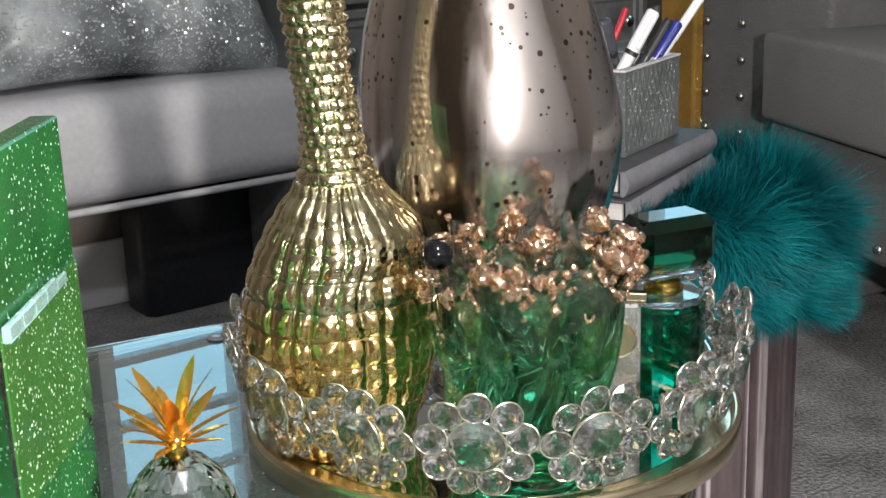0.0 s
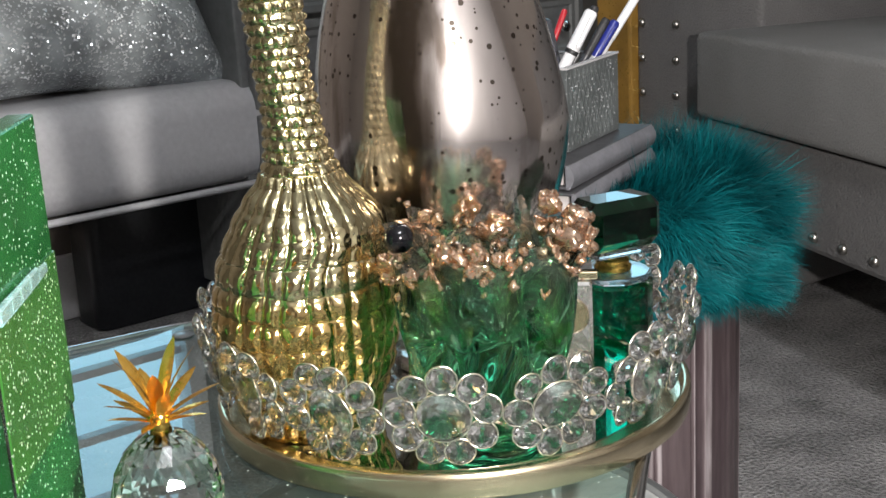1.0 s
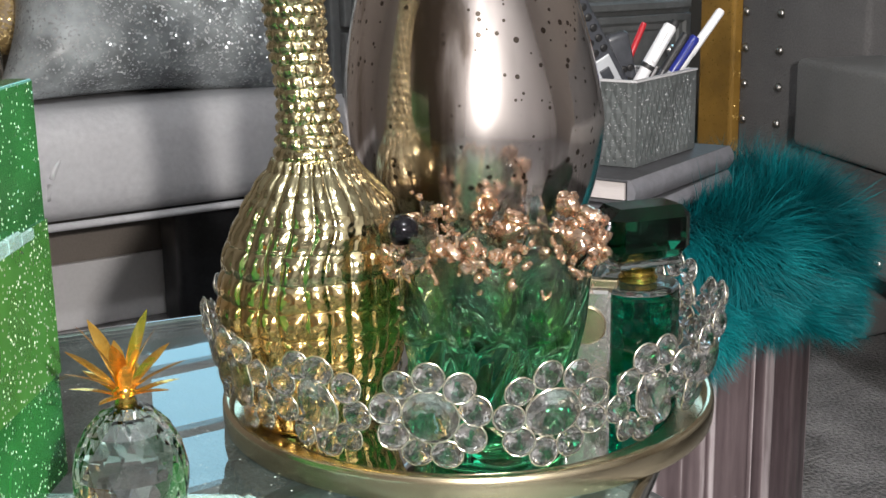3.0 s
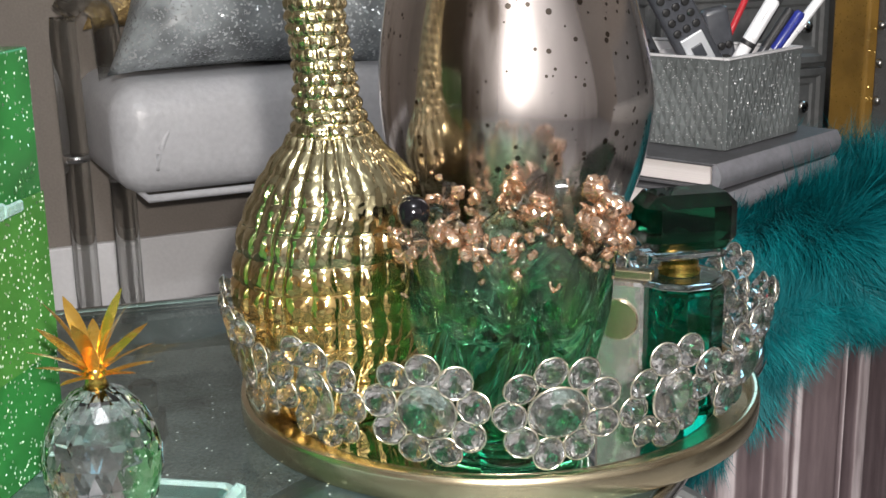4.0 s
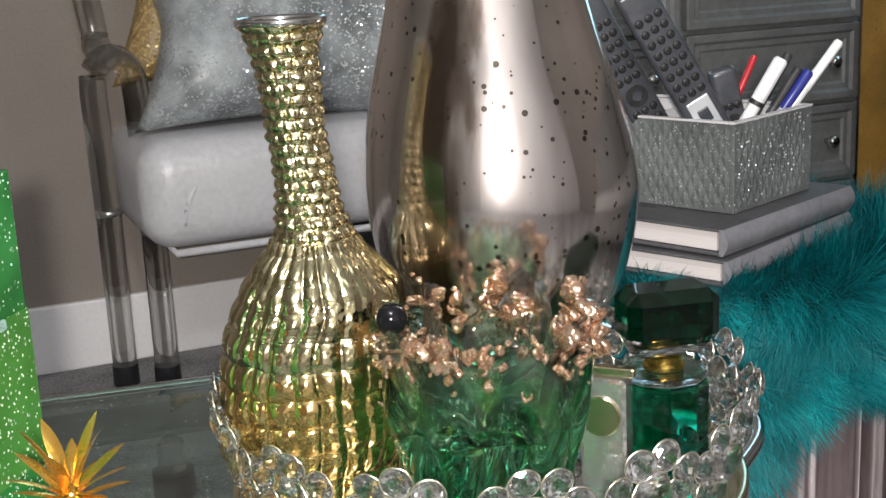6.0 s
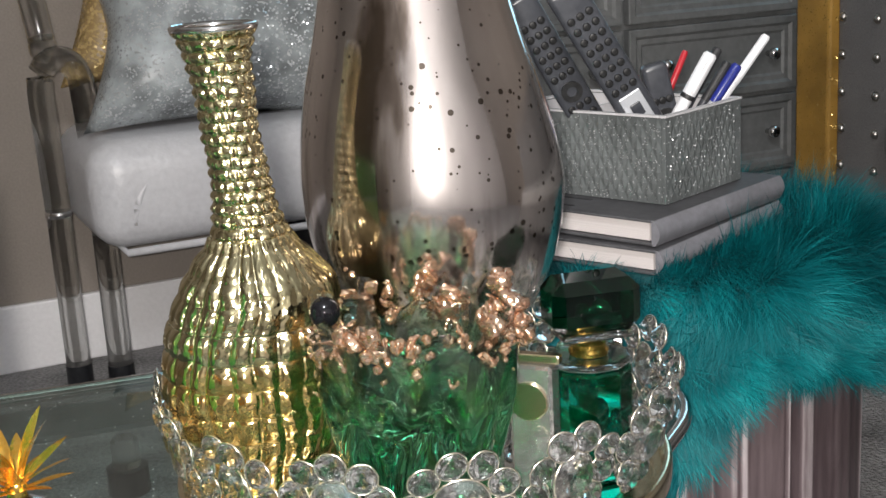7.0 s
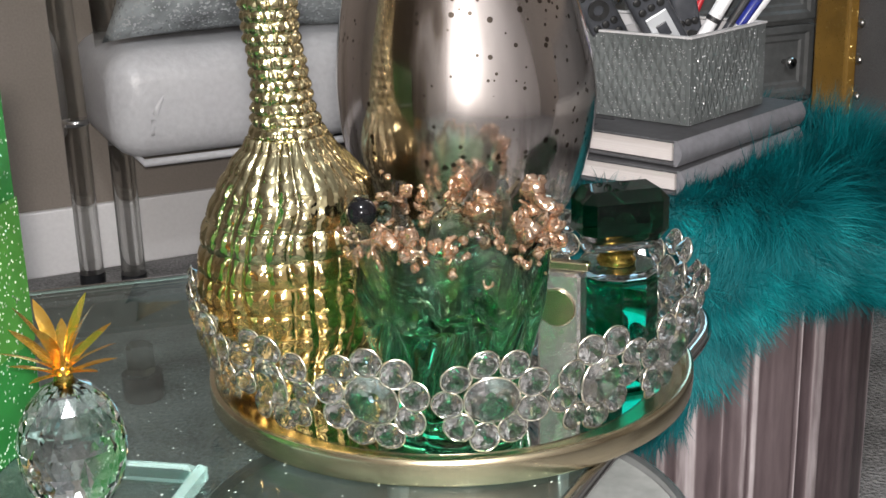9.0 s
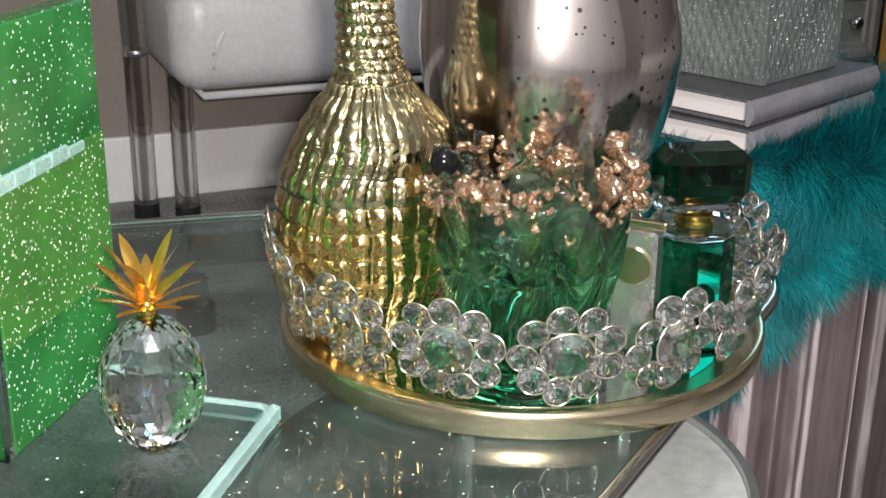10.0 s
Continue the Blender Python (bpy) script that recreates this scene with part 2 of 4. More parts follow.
def silver_mercury():
    m, nt, p = mat("mercury_glass_silver", (0.62, 0.56, 0.54), 0.1, 1.0)
    v = coords(nt)
    vo = node(nt, "ShaderNodeTexVoronoi", Scale=165.0)
    nz = node(nt, "ShaderNodeTexNoise", Scale=13.0, Detail=5.0)
    st = node(nt, "ShaderNodeTexNoise", Scale=24.0, Detail=5.0)
    nt.links.new(coords(nt, (1, 1, 0.09)), st.inputs["Vector"])
    nt.links.new(v, vo.inputs["Vector"])
    nt.links.new(v, nz.inputs["Vector"])
    sep = nt.nodes.new("ShaderNodeSeparateColor")
    nt.links.new(vo.outputs["Color"], sep.inputs[0])
    a = node(nt, "ShaderNodeMath")
    a.operation = "MULTIPLY_ADD"
    a.inputs[1].default_value = 1.05
    a.inputs[2].default_value = -0.34
    nt.links.new(sep.outputs[0], a.inputs[0])
    lt = node(nt, "ShaderNodeMath")
    lt.operation = "LESS_THAN"
    nt.links.new(vo.outputs["Distance"], lt.inputs[0])
    cl = node(nt, "ShaderNodeMapRange")
    cl.inputs["From Min"].default_value, cl.inputs["From Max"].default_value = 0.34, 0.58
    cl.inputs["To Min"].default_value, cl.inputs["To Max"].default_value = 0.10, 0.58
    nt.links.new(nz.outputs["Fac"], cl.inputs[0])
    mul = node(nt, "ShaderNodeMath")
    mul.operation = "MULTIPLY"
    nt.links.new(a.outputs[0], mul.inputs[0])
    nt.links.new(cl.outputs[0], mul.inputs[1])
    nt.links.new(mul.outputs[0], lt.inputs[1])
    mx = nt.nodes.new("ShaderNodeMix")
    mx.data_type = "RGBA"
    nt.links.new(lt.outputs[0], mx.inputs[0])
    # streaky silvering; its darkest streaks stand in for the dark room's reflection
    nt.links.new(ramp(nt, st.outputs["Fac"], [(0.37, (0.14, 0.11, 0.085)), (0.44, (0.34, 0.29, 0.26)), (0.49, (0.68, 0.62, 0.60)), (0.7, (0.87, 0.81, 0.79))]), mx.inputs[6])
    mx.inputs[7].default_value = (0.15, 0.125, 0.105, 1)
    nt.links.new(mx.outputs[2], p.inputs["Base Color"])
    mr = node(nt, "ShaderNodeMath")
    mr.operation = "MULTIPLY_ADD"
    mr.inputs[1].default_value = 0.16
    mr.inputs[2].default_value = 0.03
    nt.links.new(nz.outputs["Fac"], mr.inputs[0])
    nt.links.new(mr.outputs[0], p.inputs["Roughness"])
    # drawn upright on the blowpipe: lights smear along the height
    tg = nt.nodes.new("ShaderNodeTangent")
    tg.direction_type, tg.axis = "RADIAL", "Z"
    nt.links.new(tg.outputs[0], p.inputs["Tangent"])
    p.inputs["Anisotropic"].default_value = 0.7
    p.inputs["Anisotropic Rotation"].default_value = 0.25
    # the crackled backing scatters a part of the light widely
    haze = node(nt, "ShaderNodeBsdfGlossy", Roughness=0.36)
    nt.links.new(mx.outputs[2], haze.inputs["Color"])
    two = nt.nodes.new("ShaderNodeMixShader")
    two.inputs[0].default_value = 0.12
    nt.links.new(p.outputs[0], two.inputs[1])
    nt.links.new(haze.outputs[0], two.inputs[2])
    nt.links.new(two.outputs[0], nt.nodes["Material Output"].inputs[0])
    return m


MERCURY = silver_mercury()


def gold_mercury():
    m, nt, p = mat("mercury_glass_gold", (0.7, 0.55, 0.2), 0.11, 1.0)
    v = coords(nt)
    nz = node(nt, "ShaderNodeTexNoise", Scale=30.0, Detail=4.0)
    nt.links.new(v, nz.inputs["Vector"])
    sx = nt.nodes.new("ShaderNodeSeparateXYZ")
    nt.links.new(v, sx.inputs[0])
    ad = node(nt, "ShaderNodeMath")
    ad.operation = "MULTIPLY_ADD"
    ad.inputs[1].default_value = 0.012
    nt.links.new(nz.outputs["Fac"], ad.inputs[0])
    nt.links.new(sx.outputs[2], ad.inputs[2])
    # amber low on the belly: the gold tray's reflection put into the colour
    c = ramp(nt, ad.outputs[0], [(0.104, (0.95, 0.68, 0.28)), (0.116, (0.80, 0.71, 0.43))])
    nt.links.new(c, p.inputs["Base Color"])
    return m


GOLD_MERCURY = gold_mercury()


def green_fade():
    m, nt, p = mat("green_to_clear_glass", (0.1, 0.6, 0.3), 0.0)
    p.inputs["Transmission Weight"].default_value = 1.0
    p.inputs["IOR"].default_value = 1.62
    v = coords(nt)
    sx = nt.nodes.new("ShaderNodeSeparateXYZ")
    nt.links.new(v, sx.inputs[0])
    mr = node(nt, "ShaderNodeMapRange")
    mr.inputs["From Min"].default_value = 0.0
    mr.inputs["From Max"].default_value = 0.15
    nt.links.new(sx.outputs[2], mr.inputs[0])
    # swirls of darker and yellower glass drawn up with the flutes
    sw = node(nt, "ShaderNodeTexNoise", Scale=42.0, Detail=2.0, Distortion=0.6)
    nt.links.new(coords(nt, (1, 1, 0.28)), sw.inputs["Vector"])
    hue = ramp(nt, sw.outputs["Fac"], [(0.36, (0.30, 0.62, 0.55)), (0.46, (0.80, 0.95, 0.90)), (0.56, (1.0, 1.0, 1.0)), (0.66, (1.9, 1.08, 0.75))])
    mul = nt.nodes.new("ShaderNodeMix")
    mul.data_type, mul.blend_type = "RGBA", "MULTIPLY"
    mul.inputs[0].default_value = 1.0
    nt.links.new(hue, mul.inputs[7])
    nt.links.new(mul.outputs[2], p.inputs["Base Color"])
    nt.links.new(ramp(nt, mr.outputs[0], [(0.0, (0.05, 0.68, 0.30)), (0.42, (0.15, 0.80, 0.39)), (0.70, (0.60, 0.90, 0.62)), (0.86, (0.99, 0.98, 0.94))]), mul.inputs[6])
    return m


GREEN_FADE = clearer(green_fade(), 0.05)


def striped():
    m, nt, p = mat("striped_crushed_velvet", (0.2, 0.16, 0.16), 0.45)
    at = nt.nodes.new("ShaderNodeAttribute")
    at.attribute_name = "stripe"
    v = coords(nt, (1, 1, 0.12))
    nz = node(nt, "ShaderNodeTexNoise", Scale=150.0, Detail=3.0)
    nt.links.new(v, nz.inputs["Vector"])
    ad = node(nt, "ShaderNodeMath")
    ad.operation = "MULTIPLY_ADD"
    ad.inputs[1].default_value = 0.5
    nt.links.new(nz.outputs["Fac"], ad.inputs[0])
    nt.links.new(at.outputs["Fac"], ad.inputs[2])
    nt.links.new(ramp(nt, ad.outputs[0], [(0.2, (0.055, 0.038, 0.042)), (0.6, (0.125, 0.095, 0.10)), (0.95, (0.42, 0.375, 0.385))]), p.inputs["Base Color"])
    return m


STRIPED = striped()


def fur_mat():
    m, nt, p = mat("teal_fur", (0.0, 0.16, 0.17), 0.55)
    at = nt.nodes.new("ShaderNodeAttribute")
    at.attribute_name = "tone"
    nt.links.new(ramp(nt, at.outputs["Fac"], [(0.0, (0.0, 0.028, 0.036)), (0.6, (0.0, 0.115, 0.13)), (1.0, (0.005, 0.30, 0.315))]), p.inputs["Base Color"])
    p.inputs["Specular IOR Level"].default_value = 0.2
    return m


FUR = fur_mat()
FUR_SKIN = mottled("teal_backing", (0.0, 0.06, 0.07), (0.0, 0.1, 0.11), 20.0, 0.9)


def glow(name, color, strength):
    m = bpy.data.materials.new(name)
    m.use_nodes = True
    nt = m.node_tree
    nt.nodes.remove(nt.nodes["Principled BSDF"])
    e = node(nt, "ShaderNodeEmission", Color=(*color, 1), Strength=strength)
    nt.links.new(e.outputs[0], nt.nodes["Material Output"].inputs[0])
    return m


# ---- building helpers ----
def mesh_ob(name, bm, material, m=None, smooth=None):
    me = bpy.data.meshes.new(name)
    bm.normal_update()
    bm.to_mesh(me)
    bm.free()
    me.materials.append(material)
    if smooth:
        me.shade_smooth()
        if smooth is not True:
            me.set_sharp_from_angle(angle=radians(smooth))
    ob = new(name, me)
    if m is not None:
        ob.matrix_world = m
    return ob


def part(name, bm, material, parent, label="", m=None, smooth=None):
    ob = mesh_ob(name, bm, material, None, smooth)
    ob.parent = parent
    if m is not None:
        ob.matrix_basis = m
    if label:
        tagged(ob, label)
    return ob


def again(ob, parent, m):
    """Another piece on the same mesh."""
    o = new(ob.name.split(".")[0], ob.data)
    o.parent, o.matrix_basis = parent, m
    return o


def thing(name, m, label, category, group="", kind=""):
    e = new(name)
    e.empty_display_size = 0.02
    e.matrix_world = m
    return tagged(e, label, category, group, kind)


def box(sx, sy, sz, at=(0, 0, 0), bevel=0.0, seg=2, bm=None):
    """A box that stands on at."""
    b2 = bmesh.new()
    bmesh.ops.create_cube(b2, size=1.0, matrix=Matrix.Translation((at[0], at[1], at[2] + sz / 2)) @ Matrix.Diagonal((sx, sy, sz, 1)))
    if bevel:
        bmesh.ops.bevel(b2, geom=b2.edges[:], offset=bevel, segments=seg, affect="EDGES", profile=0.5)
    if bm is None:
        return b2
    me = bpy.data.meshes.new("tmp")
    b2.to_mesh(me)
    b2.free()
    bm.from_mesh(me)
    bpy.data.meshes.remove(me)
    return bm


def lathe(profile, n=48, shape=None, close=False):
    """Turns (r, z) rows round z; shape(angle, r, z) gives the radius."""
    bm = bmesh.new()
    rings = []
    for r, z in profile:
        if r < 1e-6:
            rings.append([bm.verts.new((0, 0, z))])
            continue
        ring = []
        for i in range(n):
            t = 2 * math.pi * i / n
            rr = shape(t, r, z) if shape else r
            ring.append(bm.verts.new((rr * math.cos(t), rr * math.sin(t), z)))
        rings.append(ring)
    pairs = list(zip(rings, rings[1:])) + ([(rings[-1], rings[0])] if close else [])
    for a, b in pairs:
        for i in range(n):
            k = (i + 1) % n
            if len(a) == 1 and len(b) > 1:
                bm.faces.new((a[0], b[k], b[i]))
            elif len(b) == 1 and len(a) > 1:
                bm.faces.new((a[i], a[k], b[0]))
            elif len(a) > 1:
                bm.faces.new((a[i], a[k], b[k], b[i]))
    bmesh.ops.recalc_face_normals(bm, faces=bm.faces)
    return bm


def smooth_profile(rows, steps=60):
    """Even rows of (r, z) along a Catmull-Rom line through the given ones."""
    P = [Vector((r, z, 0)) for r, z in rows]
    P = [2 * P[0] - P[1]] + P + [2 * P[-1] - P[-2]]
    out = []
    n = len(rows) - 1
    for k in range(steps + 1):
        u = k / steps * n
        i = min(int(u), n - 1)
        t = u - i
        a, b, c, d = P[i:i + 4]
        q = 0.5 * (2 * b + (c - a) * t + (2 * a - 5 * b + 4 * c - d) * t * t + (3 * b - 3 * c + d - a) * t ** 3)
        out.append((max(q.x, 0), q.y))
    return out


def tube(points, radius, n=12, closed=False, bm=None, taper=None):
    bm = bm or bmesh.new()
    P = [Vector(p) for p in points]
    rings = []
    up = Vector((0, 0, 1))
    for i, p in enumerate(P):
        a = P[i - 1] if (i or closed) else p
        b = P[(i + 1) % len(P)] if (i < len(P) - 1 or closed) else p
        d = (b - a).normalized()
        side = d.cross(up if abs(d.z) < 0.95 else Vector((1, 0, 0))).normalized()
        top = side.cross(d)
        r = radius * (taper(i / (len(P) - 1)) if taper else 1)
        rings.append([bm.verts.new(p + r * (math.cos(2 * math.pi * k / n) * side + math.sin(2 * math.pi * k / n) * top)) for k in range(n)])
    for a, b in list(zip(rings, rings[1:])) + ([(rings[-1], rings[0])] if closed else []):
        for k in range(n):
            bm.faces.new((a[k], a[(k + 1) % n], b[(k + 1) % n], b[k]))
    if not closed:
        bm.faces.new(rings[0][::-1])
        bm.faces.new(rings[-1])
    bmesh.ops.recalc_face_normals(bm, faces=bm.faces)
    return bm


def rounded_outline(corners, radius, seg=10):
    """The outline of a polygon with round corners, counter-clockwise."""
    out = []
    n = len(corners)
    for i in range(n):
        p, c, q = (Vector(corners[k % n]) for k in (i - 1, i, i + 1))
        r = radius[i] if isinstance(radius, (list, tuple)) else radius
        u, w = (p - c).normalized(), (q - c).normalized()
        half = u.angle(w) / 2
        t = min(r / math.tan(half), 0.49 * (p - c).length, 0.49 * (q - c).length)
        a, b = c + u * t, c + w * t
        for k in range(seg + 1):
            s = k / seg
            out.append(tuple((1 - s) ** 2 * a + 2 * s * (1 - s) * c + s * s * b))
    return out


def slab(outline, z0, z1, bevel=0.0, seg=2):
    bm = bmesh.new()
    low = [bm.verts.new((x, y, z0)) for x, y in outline]
    top = [bm.verts.new((x, y, z1)) for x, y in outline]
    n = len(low)
    bm.faces.new(low[::-1])
    bm.faces.new(top)
    for i in range(n):
        bm.faces.new((low[i], low[(i + 1) % n], top[(i + 1) % n], top[i]))
    bmesh.ops.recalc_face_normals(bm, faces=bm.faces)
    if bevel:
        ed = [e for e in bm.edges if abs(e.verts[0].co.z - e.verts[1].co.z) < 1e-6]
        bmesh.ops.bevel(bm, geom=ed, offset=bevel, segments=seg, affect="EDGES", profile=0.5)
    return bm


# ---- the room ----
def wall(name, a0, a1, b0, b1, label):
    ob = mesh_ob(name, box(a1 - a0, b1 - b0, 2.5, ((a0 + a1) / 2, (b0 + b1) / 2, 0)), WALL_PALE if name == "wall_south" else WALL, rm(0, 0))
    return tagged(ob, label, "wall", kind="structure")


A0, A1, B0, B1 = -1.9, 2.35, -1.9, 2.40
fl = mesh_ob("floor", box(A1 - A0 + 0.3, B1 - B0 + 0.3, 0.08, ((A0 + A1) / 2, (B0 + B1) / 2, -0.08)), CARPET, rm(0, 0))
tagged(fl, "mottled grey short-pile carpet over the whole floor", "floor", kind="structure")
ce = mesh_ob("ceiling", box(A1 - A0 + 0.3, B1 - B0 + 0.3, 0.1, ((A0 + A1) / 2, (B0 + B1) / 2, 2.4)), CEIL, rm(0, 0))
tagged(ce, "plain white painted ceiling above the room", "ceiling", kind="structure")
wall("wall_west", A0 - 0.12, A0, B0, B1, "beige painted wall behind the table")
wall("wall_south", A0, A1, B0 - 0.12, B0, "pale painted wall on the camera's side")


SKY_GLOW = glow("pale_sky_glow", (0.40, 0.75, 0.95), 3.4)


def window(name, m, W, H, label):
    """A window round its sill's middle: frame, bars and a bright pane."""
    win = thing(name, m, label, "window", kind="structure")
    fr = bmesh.new()
    for x in (-W / 2 + 0.02, W / 2 - 0.02):
        box(0.04, 0.08, H, (x, 0, 0), bm=fr)
    for z in (0, H - 0.04):
        box(W - 0.08, 0.08, 0.04, (0, 0, z), bm=fr)
    part("window_frame", fr, TRIM, win)
    bar = part("glazing_bar", box(W - 0.08, 0.03, 0.018, (0, 0, 0)), TRIM, win, m=pose(0, 0, H / 6))
    for k in range(2, 6):
        again(bar, win, pose(0, 0, k * H / 6))
    part("pane", box(W - 0.08, 0.006, H - 0.08, (0, 0.025, 0.04)), SKY_GLOW, win, "pane bright with pale blue daylight")


def wall_with_opening(name, along, length0, length1, w0, w1, z0, z1, label):
    bm = bmesh.new()
    for a, b, z, t in ((length0, w0, 0, 2.5), (w1, length1, 0, 2.5), (w0, w1, 0, z0), (w0, w1, z1, 2.5)):
        box(b - a, 0.12, t - z, ((a + b) / 2, 0.06, z), bm=bm)
    bmesh.ops.remove_doubles(bm, verts=bm.verts, dist=1e-4)
    tagged(mesh_ob(name, bm, WALL, along), label, "wall", kind="structure")


wall_with_opening("wall_north", rm(0, B1), A0, A1, 0.86, 1.22, 0.82, 1.72, "beige painted wall with a small window and white baseboard")
window("window_1", rm(1.04, B1 + 0.06, 0.82), 0.36, 0.90, "small white window with daylight behind its panes")
# the east wall runs the other way round: its own x counts from the back towards the front
wall_with_opening("wall_east", rm(A1, 0, 0, -90), -B1, -B0, -2.36, -1.78, 0.78, 1.72, "beige painted wall with a window beside the sofa")
window("window_2", rm(A1 + 0.06, 2.07, 0.78, -90), 0.58, 0.94, "small white window with daylight beside the sofa")
bb = mesh_ob("baseboard", slab([(A0, -0.016), (A1, -0.016), (A1, 0), (A0, 0)], 0, 0.135, 0.004), TRIM, rm(0, B1 - 0.001))
tagged(bb, "tall white painted baseboard along the beige wall", "baseboard", kind="structure")


# unseen fixture, made up to go with the overhead fill
def ceiling_lamp():
    t = thing("ceiling_lamp", pose(0.35, -0.35, 2.4), "round white flush ceiling lamp, unseen, added for the room fill", "lamp")
    part("base", lathe([(0, 0), (0.26, 0), (0.26, -0.03), (0, -0.03)], 40), TRIM, t)
    part("shade", lathe([(0, -0.032), (0.25, -0.032), (0.24, -0.05), (0, -0.06)], 40), WHITE_CARD, t)


ceiling_lamp()


# ---- bench with acrylic arm and pillows ----
def bench():
    t = thing("bench", rm(0.54, 2.0, 0), "white vinyl bench with smoky clear acrylic tube legs", "bench")
    L, D = 0.84, 0.37
    bm = box(L, D, 0.19, (L / 2, D / 2, 0.295), 0.055, 5)
    part("seat", bm, LEATHER, t, "soft white vinyl seat with rounded edges", smooth=True)
    part("rail", tube([(0.05, 0.012, 0.292), (L - 0.05, 0.012, 0.292), (L - 0.05, D - 0.012, 0.292), (0.05, D - 0.012, 0.292)], 0.007, 8, True), LEATHER, t, smooth=True)
    seam = bmesh.new()
    tube([(0.066 + 0.00045 * k * k, 0.0050, 0.340 + 0.009 * k) for k in range(9)], 0.0075, 12, bm=seam, taper=lambda u: 0.6 + 0.4 * math.sin(math.pi * u))
    part("seam", seam, LEATHER, t, smooth=True)
    for x, y in ((-0.024, 0.245), (0.046, 0.20)):
        leg = part("leg", tube([(x, y, 0.035), (x, y, 0.2), (x, y, 0.335)], 0.0225, 20), ACRYLIC, t, "clear smoky acrylic tube", smooth=40)
        part("collar", lathe([(0.0225, 0.325), (0.0245, 0.327), (0.0245, 0.335), (0.0225, 0.337)], 24), CHROME, leg, m=pose(x, y, 0), smooth=True)
        part("foot_cap", lathe([(0, 0), (0.023, 0), (0.025, 0.004), (0.024, 0.04), (0, 0.04)], 20), BLACK, leg, "black rubber foot", m=pose(x, y, 0), smooth=40)
    # the armrest is one bent tube: up, over and down again
    bend = [(-0.024, 0.245, 0.338), (-0.026, 0.245, 0.45), (-0.028, 0.244, 0.55)]
    for k in range(1, 10):
        q = math.pi * k / 10
        bend.append((0.006 - 0.034 * math.cos(q), 0.2225 + 0.0215 * math.cos(q), 0.562 + 0.052 * math.sin(q)))
    bend += [(0.041, 0.20, 0.53), (0.044, 0.20, 0.43), (0.046, 0.20, 0.338)]
    part("arm_bend", tube(bend, 0.0235, 16), ACRYLIC, t, "bent clear acrylic armrest tube", smooth=40)
    bs = bmesh.new()
    bmesh.ops.create_uvsphere(bs, u_segments=24, v_segments=14, radius=0.026)
    part("ball_joint", bs, ACRYLIC, t, m=pose(-0.012, 0.25, 0.632), smooth=True)
    part("upper_post", tube([(-0.013, 0.25, 0.645), (-0.02, 0.255, 0.71), (-0.032, 0.262, 0.80)], 0.024, 16), ACRYLIC, t, smooth=40)
    for x, y in ((L - 0.1, 0.06), (L - 0.1, D - 0.06)):
        leg = part("leg", tube([(x, y, 0.035), (x, y, 0.295)], 0.0225, 20), ACRYLIC, t, smooth=40)
        part("foot_cap", lathe([(0, 0), (0.023, 0), (0.025, 0.004), (0.024, 0.04), (0, 0.04)], 20), BLACK, leg, m=pose(x, y, 0), smooth=40)


bench()


def pillow_mesh(w, h, d, n=36):
    bm = bmesh.new()
    grid = {}
    for side in (1, -1):
        for i in range(n + 1):
            for j in range(n + 1):
                u, v = 2 * i / n - 1, 2 * j / n - 1
                edge = i in (0, n) or j in (0, n)
                if edge and side < 0:
                    grid[side, i, j] = grid[1, i, j]
                    continue
                pin = 1 - 0.16 * (1 - abs(u) ** 1.5) * abs(v) ** 2
                pin2 = 1 - 0.22 * (1 - abs(v) ** 1.5) * abs(u) ** 2
                puff = max(0, (1 - u ** 4) * (1 - v ** 4)) ** 0.55
                wob = 0.012 * noise.noise(Vector((u * 2.2, v * 2.2, side * 3.0)))
                grid[side, i, j] = bm.verts.new((u * w / 2 * pin2, side * puff * (d / 2 + wob), v * h / 2 * pin))
    for side in (1, -1):
        for i in range(n):
            for j in range(n):
                f = [grid[side, i, j], grid[side, i + 1, j], grid[side, i + 1, j + 1], grid[side, i, j + 1]]
                bm.faces.new(f if side < 0 else f[::-1])
    bmesh.ops.recalc_face_normals(bm, faces=bm.faces)
    return bm


p1 = mesh_ob("throw_pillow", pillow_mesh(0.64, 0.42, 0.22), SEQUIN, rm(0.885, 2.19, 0.665, 0) @ pose(0, 0, 0, -24, 3, 0), True)
tagged(p1, "silver sequined throw pillow leaning on the white bench", "pillow")
p2 = mesh_ob("throw_pillow", pillow_mesh(0.42, 0.40, 0.10), SEQUIN_GOLD, rm(0.79, 2.325, 0.72, 0) @ pose(0, 0, 0, -10, 8, 0), True)
tagged(p2, "gold sequined throw pillow behind the silver one", "pillow")


def storage_bin():
    t = thing("storage_bin", rm(1.155, 2.30, 0), "dark glossy storage bin under the white bench", "bin")
    part("body", slab(rounded_outline([(-0.24, -0.06), (0.24, -0.06), (0.24, 0.06), (-0.24, 0.06)], 0.03), 0.0, 0.25, 0.01), BLACK, t, smooth=30)
    part("lid", slab(rounded_outline([(-0.25, -0.07), (0.25, -0.07), (0.25, 0.07), (-0.25, 0.07)], 0.03), 0.251, 0.272, 0.006), BLACK, t, smooth=30)


storage_bin()


# ---- dresser, gold panel and sofa ----
def drawer_front(w, h):
    """A drawer front with a sunk panel inside a moulded frame, in one piece."""
    bm = box(w, 0.022, h, (0, 0, 0), 0.003)
    f = min(bm.faces, key=lambda q: q.calc_center_median().y)
    for thick, depth in ((0.012, 0.0), (0.006, -0.006), (0.010, 0.0), (0.005, -0.004)):
        bmesh.ops.inset_region(bm, faces=[f], thickness=thick, depth=depth, use_even_offset=True)
    return bm


